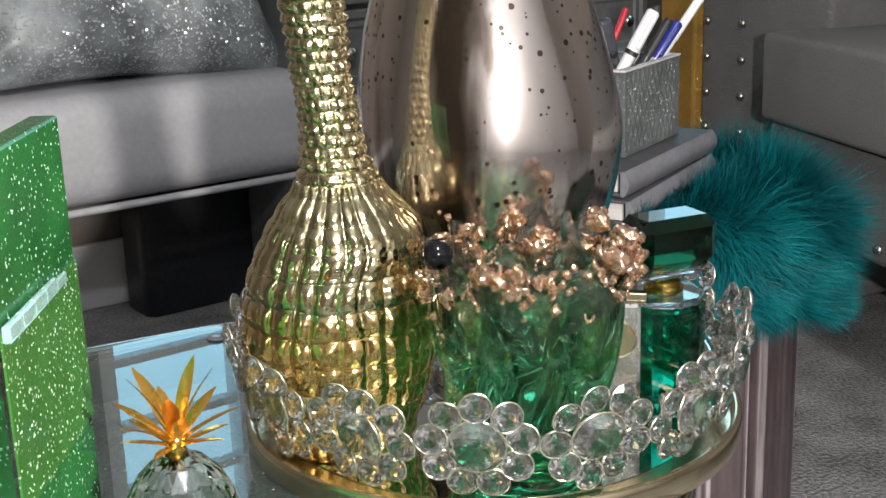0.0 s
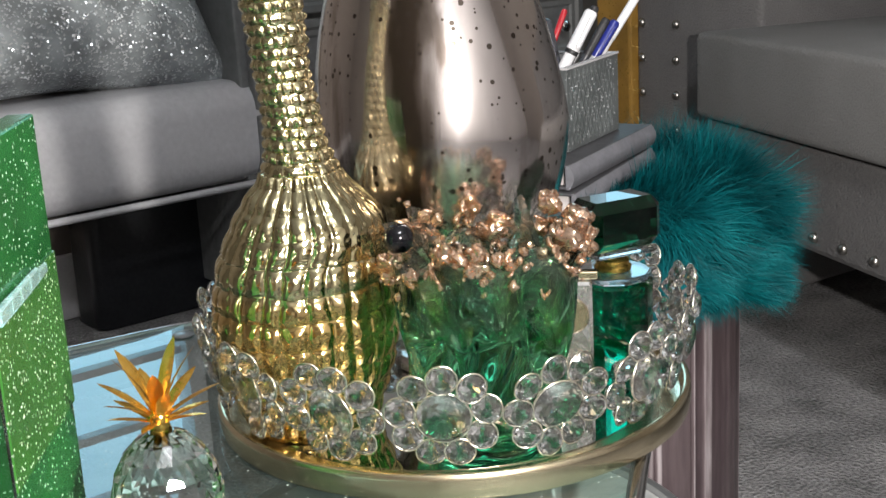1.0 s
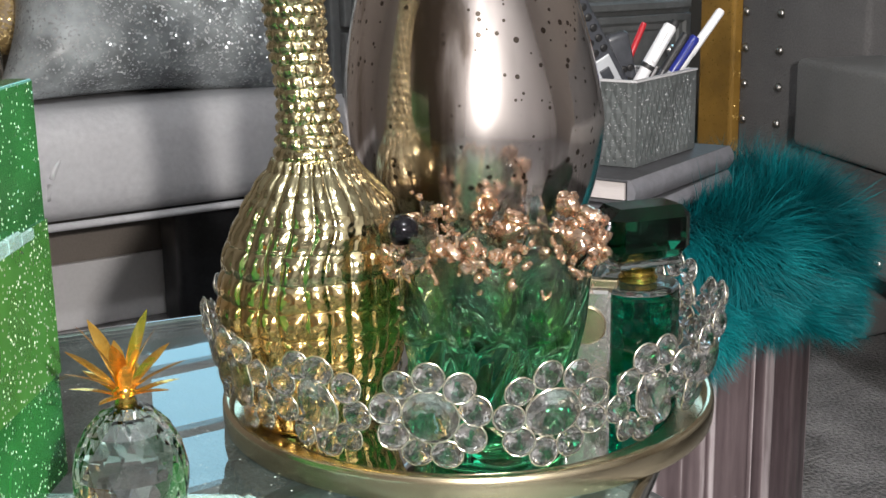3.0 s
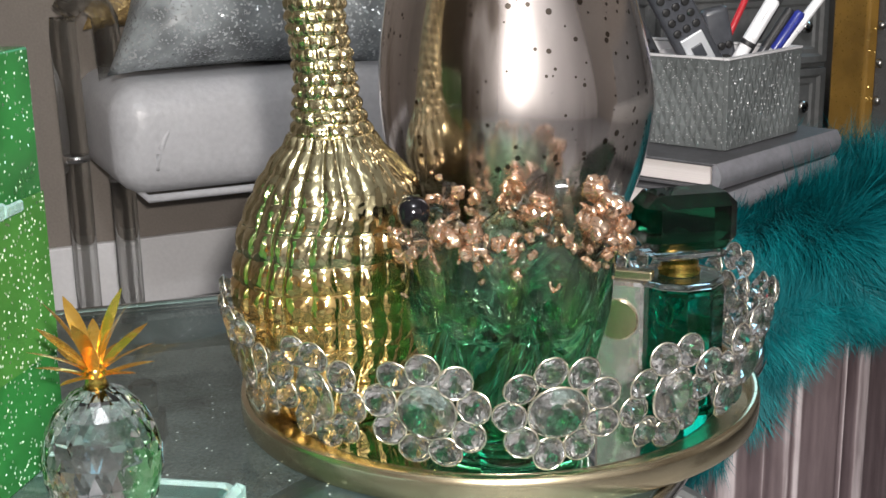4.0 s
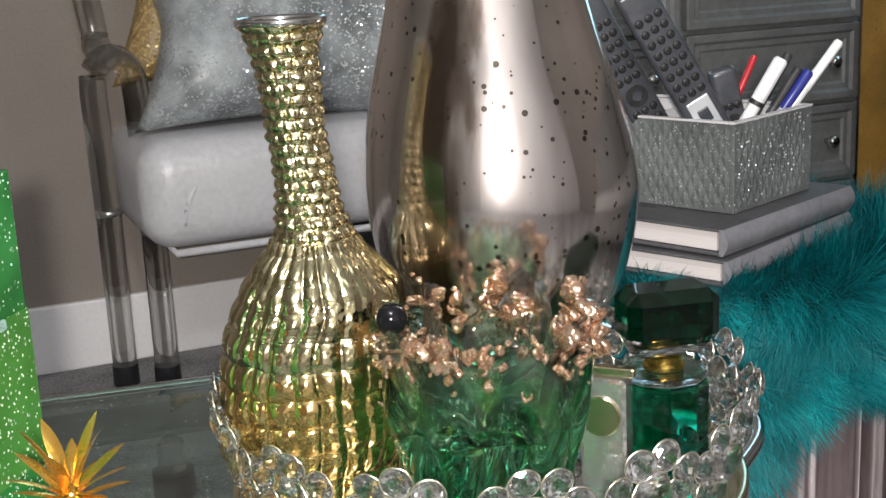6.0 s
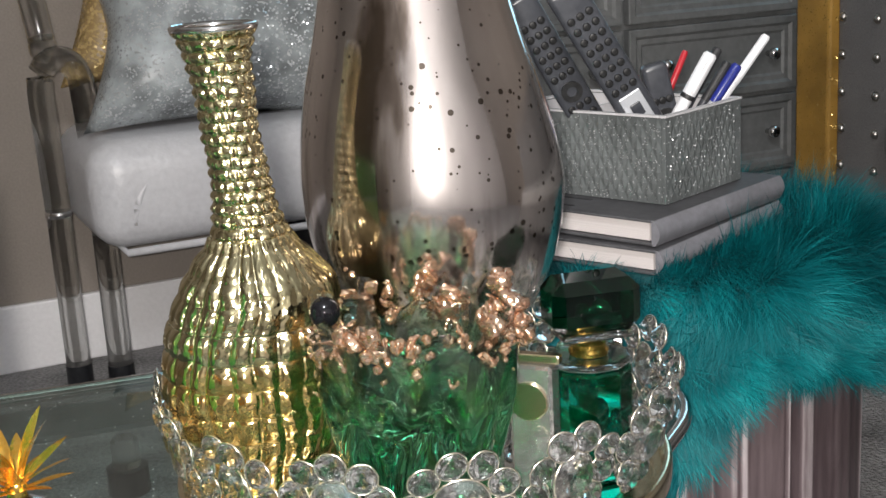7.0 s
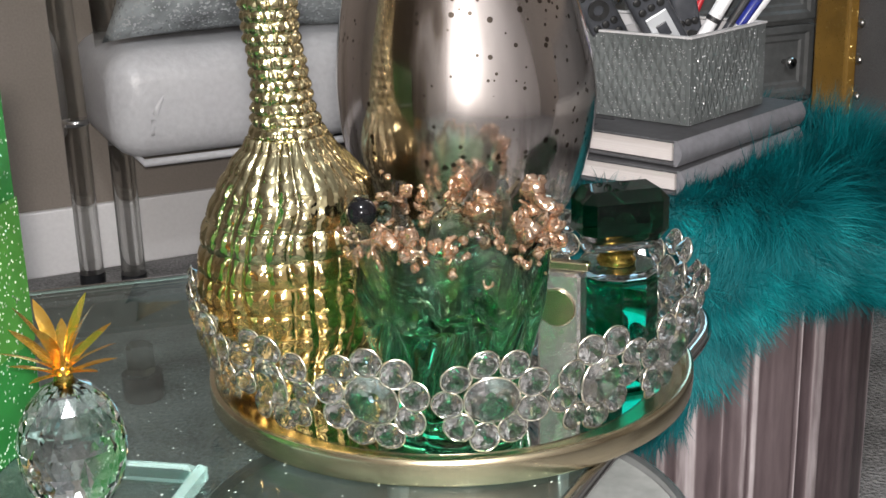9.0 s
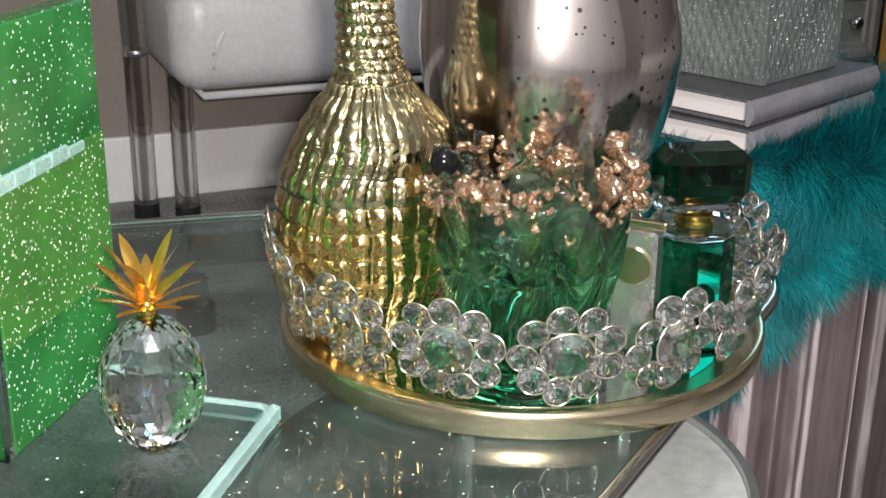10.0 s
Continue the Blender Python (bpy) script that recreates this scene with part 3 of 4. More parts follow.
def dresser():
    t = thing("dresser", rm(1.60, 2.0, 0), "grey painted wooden dresser with panelled drawers", "dresser")
    W, H = 0.90, 0.80
    part("body", box(W, 0.36, H - 0.06, (0, 0.2, 0.06), 0.005), DRESSER, t)
    part("top", box(W + 0.04, 0.39, 0.03, (0, 0.19, H + 0.001), 0.006), DRESSER, t)
    for x in (-0.4, 0.4):
        for y in (0.06, 0.34):
            part("foot", box(0.06, 0.06, 0.058, (x, y, 0)), DRESSER, t)
    knob = face = None
    for c in range(2):
        for r in range(4):
            x, z = (c - 0.5) * 0.44, 0.10 + r * 0.165
            if face is None:
                face = dr = part("drawer", drawer_front(0.425, 0.155), DRESSER, t, "panelled drawer front", m=pose(x, 0.008, z))
            else:
                dr = again(face, t, pose(x, 0.008, z))
            for kx in (-0.13, 0.14):
                if knob is None:
                    knob = part("knob", lathe([(0, -0.004), (0.006, -0.004), (0.006, 0.012), (0.013, 0.018), (0.012, 0.028), (0, 0.032)], 14), CHROME, dr, "small round chrome knob", m=pose(kx, -0.002, 0.078, 90), smooth=True)
                else:
                    again(knob, dr, pose(kx, -0.002, 0.078, 90))


dresser()
gp = mesh_ob("gold_column", box(0.095, 0.03, 0.78, (0, 0, 0.0), 0.006), GOLD_PAINT, pose(0.472, 2.412, 0, 0, 0, -58))
tagged(gp, "narrow gold glitter column beside the grey sofa", "column")


def sofa():
    t = thing("sofa", rm(1.74, 1.565, 0, -112), "dark grey velvet sofa with nailhead trim", "sofa")
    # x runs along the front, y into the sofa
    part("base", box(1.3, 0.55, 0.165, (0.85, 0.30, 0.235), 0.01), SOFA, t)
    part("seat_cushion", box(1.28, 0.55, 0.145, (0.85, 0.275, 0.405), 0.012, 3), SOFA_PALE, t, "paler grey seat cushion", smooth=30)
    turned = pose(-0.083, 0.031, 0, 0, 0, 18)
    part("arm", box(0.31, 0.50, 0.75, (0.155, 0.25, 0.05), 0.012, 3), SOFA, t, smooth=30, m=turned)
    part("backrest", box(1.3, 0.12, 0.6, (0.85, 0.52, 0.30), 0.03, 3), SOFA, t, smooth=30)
    st = bmesh.new()
    bmesh.ops.create_uvsphere(st, u_segments=10, v_segments=6, radius=0.0085)
    first = part("nailhead", st, STUD, t, "domed nickel nailhead", m=turned @ pose(0.02, 0.0, 0.082), smooth=True)
    for col in (0.02, 0.109):
        for k in range(10):
            if col > 0.1 or k:
                again(first, t, turned @ pose(col, 0.0, 0.082 + 0.066 * k))
    for k in range(14):
        again(first, t, pose(0.24 + 0.075 * k, 0.024, 0.262))
    lg = None
    for x, y in ((0.05, 0.06), (1.45, 0.06), (1.45, 0.5)):
        part("leg", lathe([(0, 0), (0.018, 0), (0.026, 0.234), (0, 0.234)], 16), BLACK, t, m=pose(x, y, 0), smooth=40)


sofa()


# ---- ottoman with fur ----
OT = (0.22, 1.44)
BK = 58.0
BKP = (0.195, 1.283)          # the books' front corner
BKC, BKS = math.cos(radians(BK)), math.sin(radians(BK))


def ottoman():
    t = thing("ottoman", pose(*OT, 0), "round ottoman in striped mauve velvet under teal fur", "ottoman")
    n = 360
    rnd = random.Random(4)
    tone, rad = [], []
    k = 0
    while k < n:
        w = rnd.choice((1, 2, 2, 3, 4))
        v = rnd.choice((0.0, 0.08, 0.15, 0.22, 0.5, 0.65))
        tone += [v] * w
        rad += [0.003 * v / 0.65] * w
        k += w
    tone, rad = tone[:n], rad[:n]
    bm = bmesh.new()
    lay = bm.verts.layers.float.new("stripe")
    rows = []
    for z, r in ((0.0, 0.196), (0.02, 0.2), (0.15, 0.2), (0.30, 0.2), (0.393, 0.2), (0.418, 0.19)):
        ring = []
        for i in range(n):
            a = 2 * math.pi * i / n
            v = bm.verts.new(((r + rad[i]) * math.cos(a), (r + rad[i]) * math.sin(a), z))
            v[lay] = tone[i]
            ring.append(v)
        rows.append(ring)
    for a, b in zip(rows, rows[1:]):
        for i in range(n):
            bm.faces.new((a[i], a[(i + 1) % n], b[(i + 1) % n], b[i]))
    bm.faces.new(rows[-1])
    bm.faces.new(rows[0][::-1])
    part("drum", bm, STRIPED, t, smooth=40)
    return t


ottoman()


def fur_throw():
    """A hide of long hair over the drum: flaps hang lower at some sides."""
    t = thing("fur_throw", pose(*OT, 0.0), "long-haired teal faux fur throw over the ottoman", "throw")
    rng = np.random.default_rng(7)

    def drop(a):
        """How far the edge hangs below the top, by the angle round the drum."""
        return 0.016 + 0.19 * max(0, math.cos(a - radians(-102))) ** 12 + 0.06 * max(0, math.cos(a - radians(-20))) ** 3 + 0.008 * math.sin(6 * a)

    R0, top = 0.212, 0.441

    def skin(a, s):
        """s: 0 at the middle, 1 at the drum's edge, 2 at the hem."""
        if s <= 0.85:
            return Vector((R0 * s * math.cos(a), R0 * s * math.sin(a), top)), Vector((0, 0, 1)), Vector((math.cos(a), math.sin(a), 0))
        if s <= 1.1:
            q = (s - 0.85) / 0.25 * math.pi / 2
            r = R0 * 0.85 + R0 * 0.15 * math.sin(q)
            z = top - R0 * 0.15 * (1 - math.cos(q))
            out = Vector((math.cos(a), math.sin(a), 0))
            return Vector((r * math.cos(a), r * math.sin(a), z)), (out * math.sin(q) + Vector((0, 0, math.cos(q)))), (out * math.cos(q) - Vector((0, 0, math.sin(q))))
        out = Vector((math.cos(a), math.sin(a), 0))
        z = top - R0 * 0.15 - (s - 1.1) / 0.9 * drop(a)
        return Vector((R0 * math.cos(a), R0 * math.sin(a), z)), out, Vector((0, 0, -1))

    bm = bmesh.new()
    n, srow = 96, [0.0, 0.3, 0.6, 0.85, 0.93, 1.0, 1.1, 1.4, 1.7, 2.0]
    rings = []
    for s in srow:
        rings.append([bm.verts.new(skin(2 * math.pi * i / n, max(s, 0.01))[0]) for i in range(n)])
    for a, b in zip(rings, rings[1:]):
        for i in range(n):
            bm.faces.new((a[i], b[i], b[(i + 1) % n], a[(i + 1) % n]))
    bm.faces.new(rings[0])
    bmesh.ops.recalc_face_normals(bm, faces=bm.faces)
    part("hide", bm, FUR_SKIN, t, smooth=True)

    verts, faces, tones = [], [], []
    N = 150000
    for _ in range(N):
        s = 2.0 * rng.random() ** 0.75
        a = rng.random() * 2 * math.pi
        if math.sin(a) > 0.75 and s > 1.2:
            continue
        p, nrm, down = skin(a, max(s, 0.02))
        bx, by = p.x + OT[0] - BKP[0], p.y + OT[1] - BKP[1]
        along, across = bx * BKC + by * BKS, -bx * BKS + by * BKC
        if s < 1.15 and -0.03 < along < 0.275 and -0.012 < across < 0.235:
            continue
        clump = noise.noise_vector(Vector((p.x * 14, p.y * 14, p.z * 14)))
        clump2 = noise.noise_vector(Vector((p.x * 46, p.y * 46, p.z * 46 + 9)))
        near_book = -0.06 < along < 0.30 and -0.05 < across < 0.26 and s < 1.2
        L = (0.5 if near_book else 1.0 + 0.35 * max(0, math.cos(a + 0.2))) * (0.030 + 0.032 * rng.random()) * (1.0 if s < 1.2 else 0.85)
        flow = down * 0.45 + Vector((0.30, -0.10, 0)) * (1.0 if s < 1 else 0.4) + clump * 1.0 + clump2 * 0.8 + Vector(rng.normal(0, 0.28, 3))
        d0 = (nrm * 1.1 + flow * 0.45).normalized()
        d1 = (nrm * 0.45 + flow + Vector((0, 0, -0.2))).normalized()
        wd = 0.00024 + 0.00032 * rng.random()
        side = d0.cross(d1)
        side = side.normalized() if side.length > 1e-4 else Vector((1, 0, 0))
        q1 = p + d0 * L * 0.35
        q2 = q1 + (d0 * 0.4 + d1 * 0.6).normalized() * L * 0.35
        q3 = q2 + d1 * L * 0.42
        i0 = len(verts)
        verts += [p - side * wd, p + side * wd, q1 - side * wd, q1 + side * wd, q2 - side * wd * 0.7, q2 + side * wd * 0.7, q3]
        faces += [(i0, i0 + 1, i0 + 3, i0 + 2), (i0 + 2, i0 + 3, i0 + 5, i0 + 4), (i0 + 4, i0 + 5, i0 + 6)]
        # tone varies by tuft and rises along each hair from root to tip
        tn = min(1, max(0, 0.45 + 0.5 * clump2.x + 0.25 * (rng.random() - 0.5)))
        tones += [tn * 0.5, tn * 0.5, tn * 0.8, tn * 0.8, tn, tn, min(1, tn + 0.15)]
    me = bpy.data.meshes.new("hair")
    me.from_pydata([tuple(v) for v in verts], [], faces)
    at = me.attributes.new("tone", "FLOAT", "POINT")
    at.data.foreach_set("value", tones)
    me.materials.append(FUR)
    me.shade_smooth()
    ob = new("hair", me)
    ob.parent = t
    tagged(ob, "long teal hair", kind="stuff")


fur_throw()

# ---- books, glitter box, remotes, pens ----

def book(z, w, h, th, label, shift=(0, 0), turn=0.0):
    """A hardback that lies flat: the spine along x, the corner at the origin."""
    t = thing("book", pose(BKP[0] + shift[0], BKP[1] + shift[1], z, 0, 0, BK + turn), label, "book", "books under the glitter box")
    part("page_block", box(w - 0.012, h - 0.01, th - 0.008, (w / 2, h / 2 + 0.004, 0.004)), PAGES, t)
    part("cover", box(w, h, 0.003, (w / 2, h / 2, 0.0), 0.001), COVER, t)
    part("cover", box(w, h, 0.003, (w / 2, h / 2, th - 0.003), 0.001), COVER, t)
    sp = bmesh.new()
    n = 9
    prof = [(-0.006 * math.sin(math.pi * k / (n - 1)) - 0.001, th * k / (n - 1)) for k in range(n)]
    A = [sp.verts.new((0, y, z2)) for y, z2 in prof]
    B = [sp.verts.new((w, y, z2)) for y, z2 in prof]
    for k in range(n - 1):
        sp.faces.new((A[k], A[k + 1], B[k + 1], B[k]))
    sp.faces.new(A + [sp.verts.new((0, 0.003, th)), sp.verts.new((0, 0.003, 0))])
    sp.faces.new(B[::-1] + [sp.verts.new((w, 0.003, 0)), sp.verts.new((w, 0.003, th))])
    bmesh.ops.recalc_face_normals(sp, faces=sp.faces)
    part("spine", sp, SPINE, t, smooth=50)
    return t


b1 = book(0.443, 0.27, 0.22, 0.026, "thick pale hardback book lying at the bottom of the stack", (0.004, -0.012), 2)
b2 = book(0.471, 0.265, 0.21, 0.027, "thick pale hardback book with black line lettering bars on its cover")
for k in range(7):
    part("ink_bar", box(0.004, 0.05 + 0.02 * (k % 3), 0.0006, (0.02 + 0.033 * k, 0.14 + 0.01 * (k % 2), 0.0271)), INK, b2)


def glitter_box():
    z0, w, d, h = 0.499, 0.158, 0.22, 0.093
    t = thing("desk_box", pose(0.207, 1.352, z0, 0, 0, BK), "silver glitter covered open box with white inside", "box")
    e = 0.005
    wall_r = box(w, e, h, (w / 2, e / 2, 0), 0.0006)
    part("side_panel", wall_r, SILVER_GLITTER, t)
    part("side_panel", box(w, e, h, (w / 2, d - e / 2, 0), 0.0006), SILVER_GLITTER, t)
    fm = box(e, d - 2 * e, h, (e / 2, d / 2, 0))
    part("front_panel", fm, SILVER_GLITTER, t)
    part("back_panel", box(e, d - 2 * e, h, (w - e / 2, d / 2, 0)), SILVER_GLITTER, t)
    # tall diamonds in shallow relief on the two faces that show
    def lattice(length, place, label):
        lt = bmesh.new()
        for i in range(int((length - 0.012) / 0.0125)):
            for j in range(7):
                cu, cz = 0.010 + 0.0125 * i + (0.00625 if j % 2 else 0), 0.010 + 0.0122 * j
                if cu > length - 0.009:
                    continue
                c = [lt.verts.new(place(u, 0.0002, z)) for u, z in ((cu - 0.0055, cz), (cu, cz - (0.0108 if j else 0.009)), (cu + 0.0055, cz), (cu, cz + (0.0108 if j < 6 else 0.009)))]
                m = lt.verts.new(place(cu, 0.0017, cz))
                for k in range(4):
                    lt.faces.new((c[k], c[(k + 1) % 4], m))
        bmesh.ops.recalc_face_normals(lt, faces=lt.faces)
        part("lattice", lt, SILVER_GLITTER, t, label)

    lattice(d, lambda u, out, z: (-out, u, z), "raised glitter diamonds")
    lattice(w, lambda u, out, z: (u, -out, z), "raised glitter diamonds")
    inn = bmesh.new()
    box(w - 2 * e - 0.001, d - 2 * e - 0.001, 0.004, (w / 2, d / 2, 0.001), bm=inn)
    part("bottom", inn, WHITE_CARD, t)
    ri = bmesh.new()
    for sx, sy, px, py in ((w - 0.004, 0.0015, w / 2, e + 0.001), (w - 0.004, 0.0015, w / 2, d - e - 0.001), (0.0015, d - 2 * e - 0.004, e + 0.001, d / 2), (0.0015, d - 2 * e - 0.004, w - e - 0.001, d / 2)):
        box(sx, sy, h - 0.008, (px, py, 0.007), bm=ri)
    part("lining", ri, WHITE_CARD, t, "white card lining")
    rim = bmesh.new()
    for sx, sy, px, py in ((w + 0.001, e + 0.002, w / 2, e / 2), (w + 0.001, e + 0.002, w / 2, d - e / 2), (e + 0.002, d - 2 * e - 0.003, e / 2, d / 2), (e + 0.002, d - 2 * e - 0.003, w - e / 2, d / 2)):
        box(sx, sy, 0.0022, (px, py, h + 0.0001), bm=rim)
    part("rim", rim, WHITE_CARD, t, "thin white rim")
    dv = bmesh.new()
    box(w - 0.018, 0.003, h - 0.012, (w / 2, 0.075, 0.006), bm=dv)
    box(w - 0.018, 0.003, h - 0.012, (w / 2, 0.15, 0.006), bm=dv)
    part("divider", dv, WHITE_CARD, t, "white card dividers")
    return Matrix(t.matrix_world)


glitter_box()
BOX = pose(0.207, 1.352, 0.499, 0, 0, BK)


def remote(m, L, w, label, silver=False):
    t = thing("remote_control", m, label, "remote")
    part("shell", box(w, 0.018, L, (0, 0, 0), 0.006, 3), REMOTE, t, smooth=40)
    btn = None
    rows = int(L / 0.0135) - 3
    for r in range(rows):
        for c in range(3):
            z = 0.02 + 0.0135 * r
            if (silver and r < 3) or (not silver and 2 < r < 5):
                continue
            mm = pose((c - 1) * w * 0.27, -0.0095, z, 90)
            if btn is None:
                btn = part("button", lathe([(0.0044, -0.001), (0.0044, 0.0008), (0.003, 0.0013), (0, 0.0013)], 10), BUTTON, t, "small black button", m=mm, smooth=True)
            else:
                again(btn, t, mm)
    if silver:
        part("key_plate", box(w * 0.62, 0.003, 0.040, (0, -0.0098, 0.012), 0.001), REMOTE_LIGHT, t, "bright silver key plate")
        part("button", box(w * 0.3, 0.003, 0.016, (0, -0.0118, 0.024), 0.001), REMOTE, t)
    else:
        part("key_ring", lathe([(0.012, -0.001), (0.012, 0.002), (0.006, 0.002), (0.006, -0.001)], 24, close=True), BUTTON, t, "round black key ring", m=pose(0, -0.0095, 0.066, 90), smooth=40)


FACE = -BK + 12       # the remotes show their keys to the camera
remote(BOX @ pose(0.050, 0.030, 0.074, 0, 0, FACE) @ pose(-0.020, 0, 0, 12, -31, 0), 0.19, 0.041, "long charcoal remote control with silver key plate", True)
remote(BOX @ pose(0.045, 0.100, 0.062, 0, 0, FACE) @ pose(-0.016, 0, 0, 12, -29, 0), 0.19, 0.038, "charcoal remote control with round key ring in the box")
remote(BOX @ pose(0.122, 0.062, 0.014, 0, 0, FACE) @ pose(0, 0, 0, 8, -14, 0), 0.13, 0.030, "small dark remote control at the back of the box", False)


def pen(m, L, r, body, tip, label):
    t = thing("pen", m, label, "pen", "pens in the glitter box")
    part("barrel", lathe([(0, 0), (r * 0.5, 0), (r, 0.01), (r, L * 0.66), (0, L * 0.66)], 14), body, t, smooth=40)
    part("cap", lathe([(0, L * 0.661), (r * 1.12, L * 0.661), (r * 1.12, L - 0.003), (r * 0.8, L), (0, L)], 14), tip, t, smooth=40)
    part("clip", box(r * 0.6, r * 0.5, L * 0.25, (0, -r * 1.35, L * 0.7), 0.0005), tip, t)
    return t


PX = BOX @ pose(0.095, 0.066, 0.012, 0, 0, FACE)
marker = pen(PX @ pose(-0.02, 0, 0, 4, 29, 0), 0.155, 0.0072, PEN_WHITE, PEN_WHITE, "white marker pen with a black band")
part("band", lathe([(0.0073, 0.098), (0.0084, 0.0985), (0.0084, 0.1035), (0.0073, 0.104)], 16), INK, marker, "black band", smooth=40)
pen(PX @ pose(-0.024, 0.024, 0, 0, 23, 0), 0.148, 0.0034, REMOTE, PEN_RED, "slim dark pen with a red cap")
pen(PX @ pose(-0.008, 0.012, 0, 0, 29, 0), 0.158, 0.005, REMOTE, INK, "black plastic ballpoint pen among others")
pen(PX @ pose(-0.001, 0.002, 0, 5, 31, 0), 0.146, 0.0048, REMOTE, INK, "dark ballpoint pen with a black cap")
pen(PX @ pose(0.006, 0.0, 0, 5, 33, 0), 0.145, 0.0055, REMOTE_LIGHT, PEN_BLUE, "grey pen with a dark blue cap")
pen(PX @ pose(0.014, 0.008, 0, 0, 36, 0), 0.185, 0.0048, PEN_WHITE, PEN_WHITE, "long white plastic pen")

# ---- the glass table ----
TZ = 0.414


def table():
    t = thing("coffee_table", pose(0, 0, 0), "smoked glass coffee table with rounded corners and steel base", "table")
    outer = rounded_outline([(-0.95, 0.70), (-0.85, 0.05), (-0.02, 0.12), (0.239, 1.035), (0.09, 1.150), (-0.20, 1.085)], [0.25, 0.2, 0.2, 0.14, 0.14, 0.30])
    gt = part("glass_top", slab(outer, TZ - 0.012, TZ, 0.0015), TABLE, t, "smoked glass top")
    polished_top(gt, TABLE_UNDER)

    rim = bmesh.new()
    tube([(x, y, TZ - 0.0065) for x, y in outer], 0.0062, 10, True, bm=rim)
    bmesh.ops.scale(rim, vec=(1.006, 1.006, 1), verts=rim.verts, space=Matrix.Translation((0.35, -0.65, 0)))
    part("edge_trim", rim, CHROME, t, "thin bright metal edge", smooth=True)
    drum = pose(0.03, 0.835, 0)
    part("base_drum", lathe([(0.186, 0.002), (0.193, 0.002), (0.1945, 0.15), (0.193, 0.30), (0.1895, 0.302), (0.186, 0.30)], 96, close=True), STEEL, t, "curved satin steel base drum", m=drum, smooth=30)
    part("drum_top", lathe([(0, 0.288), (0.1855, 0.288), (0.1855, 0.294), (0, 0.294)], 72), STONE, t, "mottled grey top of the base drum", m=drum)
    for x, y, along, a, b in ((-0.95, 0.70, 27.2, 0.12, 0.828), (-0.20, 1.085, 12.6, 0.016, 0.27)):
        bar = slab([(a, -0.088), (b, -0.088), (b, -0.014), (a, -0.014)], -0.006, -0.0005, 0.001)
        part("frame_bar", bar, FROST, t, "pale frosted bar under the glass", m=pose(x, y, TZ - 0.0125, 0, 0, along))
    part("bolt", lathe([(0, 0), (0.009, 0), (0.010, 0.0012), (0.006, 0.003), (0, 0.003)], 20), STEEL, t, "round steel bolt head", m=pose(-0.194, 1.045, TZ + 0.0002), smooth=40)
    for x, y in ((-0.70, 0.25), (-0.70, 0.70), (-0.10, 0.32)):
        part("leg", lathe([(0, 0), (0.022, 0), (0.022, TZ - 0.0125), (0, TZ - 0.0125)], 20), STEEL, t, m=pose(x, y, 0), smooth=40)
    for a in (20, 140, 260):
        part("post", lathe([(0, 0.2945), (0.008, 0.2945), (0.008, TZ - 0.0125), (0, TZ - 0.0125)], 14), STEEL, t, m=pose(0.03 + 0.09 * math.cos(radians(a)), 0.855 + 0.09 * math.sin(radians(a)), 0), smooth=40)


table()


def glide():
    t = thing("furniture_foot", pose(-0.60, 1.66, 0, 0, 0, 36), "short clear acrylic post with black foot on the carpet", "foot")
    part("foot_cap", lathe([(0, 0.001), (0.030, 0.001), (0.032, 0.005), (0.031, 0.042), (0, 0.043)], 24), BLACK, t, "black rubber foot", smooth=40)
    part("post", lathe([(0, 0.0435), (0.021, 0.0435), (0.021, 0.085), (0.017, 0.089), (0, 0.089)], 24), ACRYLIC, t, "clear acrylic stub", smooth=40)


glide()

# ---- the jewelled tray ----
TC = (0.038, 0.849)


def gem_mesh(r, depth, n=10, back=0.5):
    """A cut stone that looks along +x: flat table, crown facets, girdle, faceted back."""
    bm = bmesh.new()

    def ring(x, rad, off):
        return [bm.verts.new((x, rad * math.cos(2 * math.pi * (k + off) / n), rad * math.sin(2 * math.pi * (k + off) / n))) for k in range(n)]
    a, b = ring(depth * 0.36, r * 0.46, 0), ring(depth * 0.27, r * 0.78, 0.5)
    c, g = ring(depth * 0.06, r, 0), ring(-depth * 0.04, r, 0)
    p, q = ring(-r * 0.55 * back, r * 0.60, 0.5), ring(-r * back, r * 0.14, 0)
    bm.faces.new(a)
    for k in range(n):
        j = (k + 1) % n
        bm.faces.new((a[k], b[k], a[j]))
        bm.faces.new((b[k], b[j], a[j]))
        bm.faces.new((b[k], c[k], c[j]))
        bm.faces.new((b[k], c[j], b[j]))
        bm.faces.new((c[k], g[k], g[j], c[j]))
        bm.faces.new((g[k], p[k], g[j]))
        bm.faces.new((p[k], p[j], g[j]))
        bm.faces.new((p[k], q[k], q[j]))
        bm.faces.new((p[k], q[j], p[j]))
    bm.faces.new(q[::-1])
    bmesh.ops.recalc_face_normals(bm, faces=bm.faces)
    return bm


def bezel_mesh(r, w):
    return tube([(0, r * math.cos(2 * math.pi * k / 20), r * math.sin(2 * math.pi * k / 20)) for k in range(20)], w, 6, True)


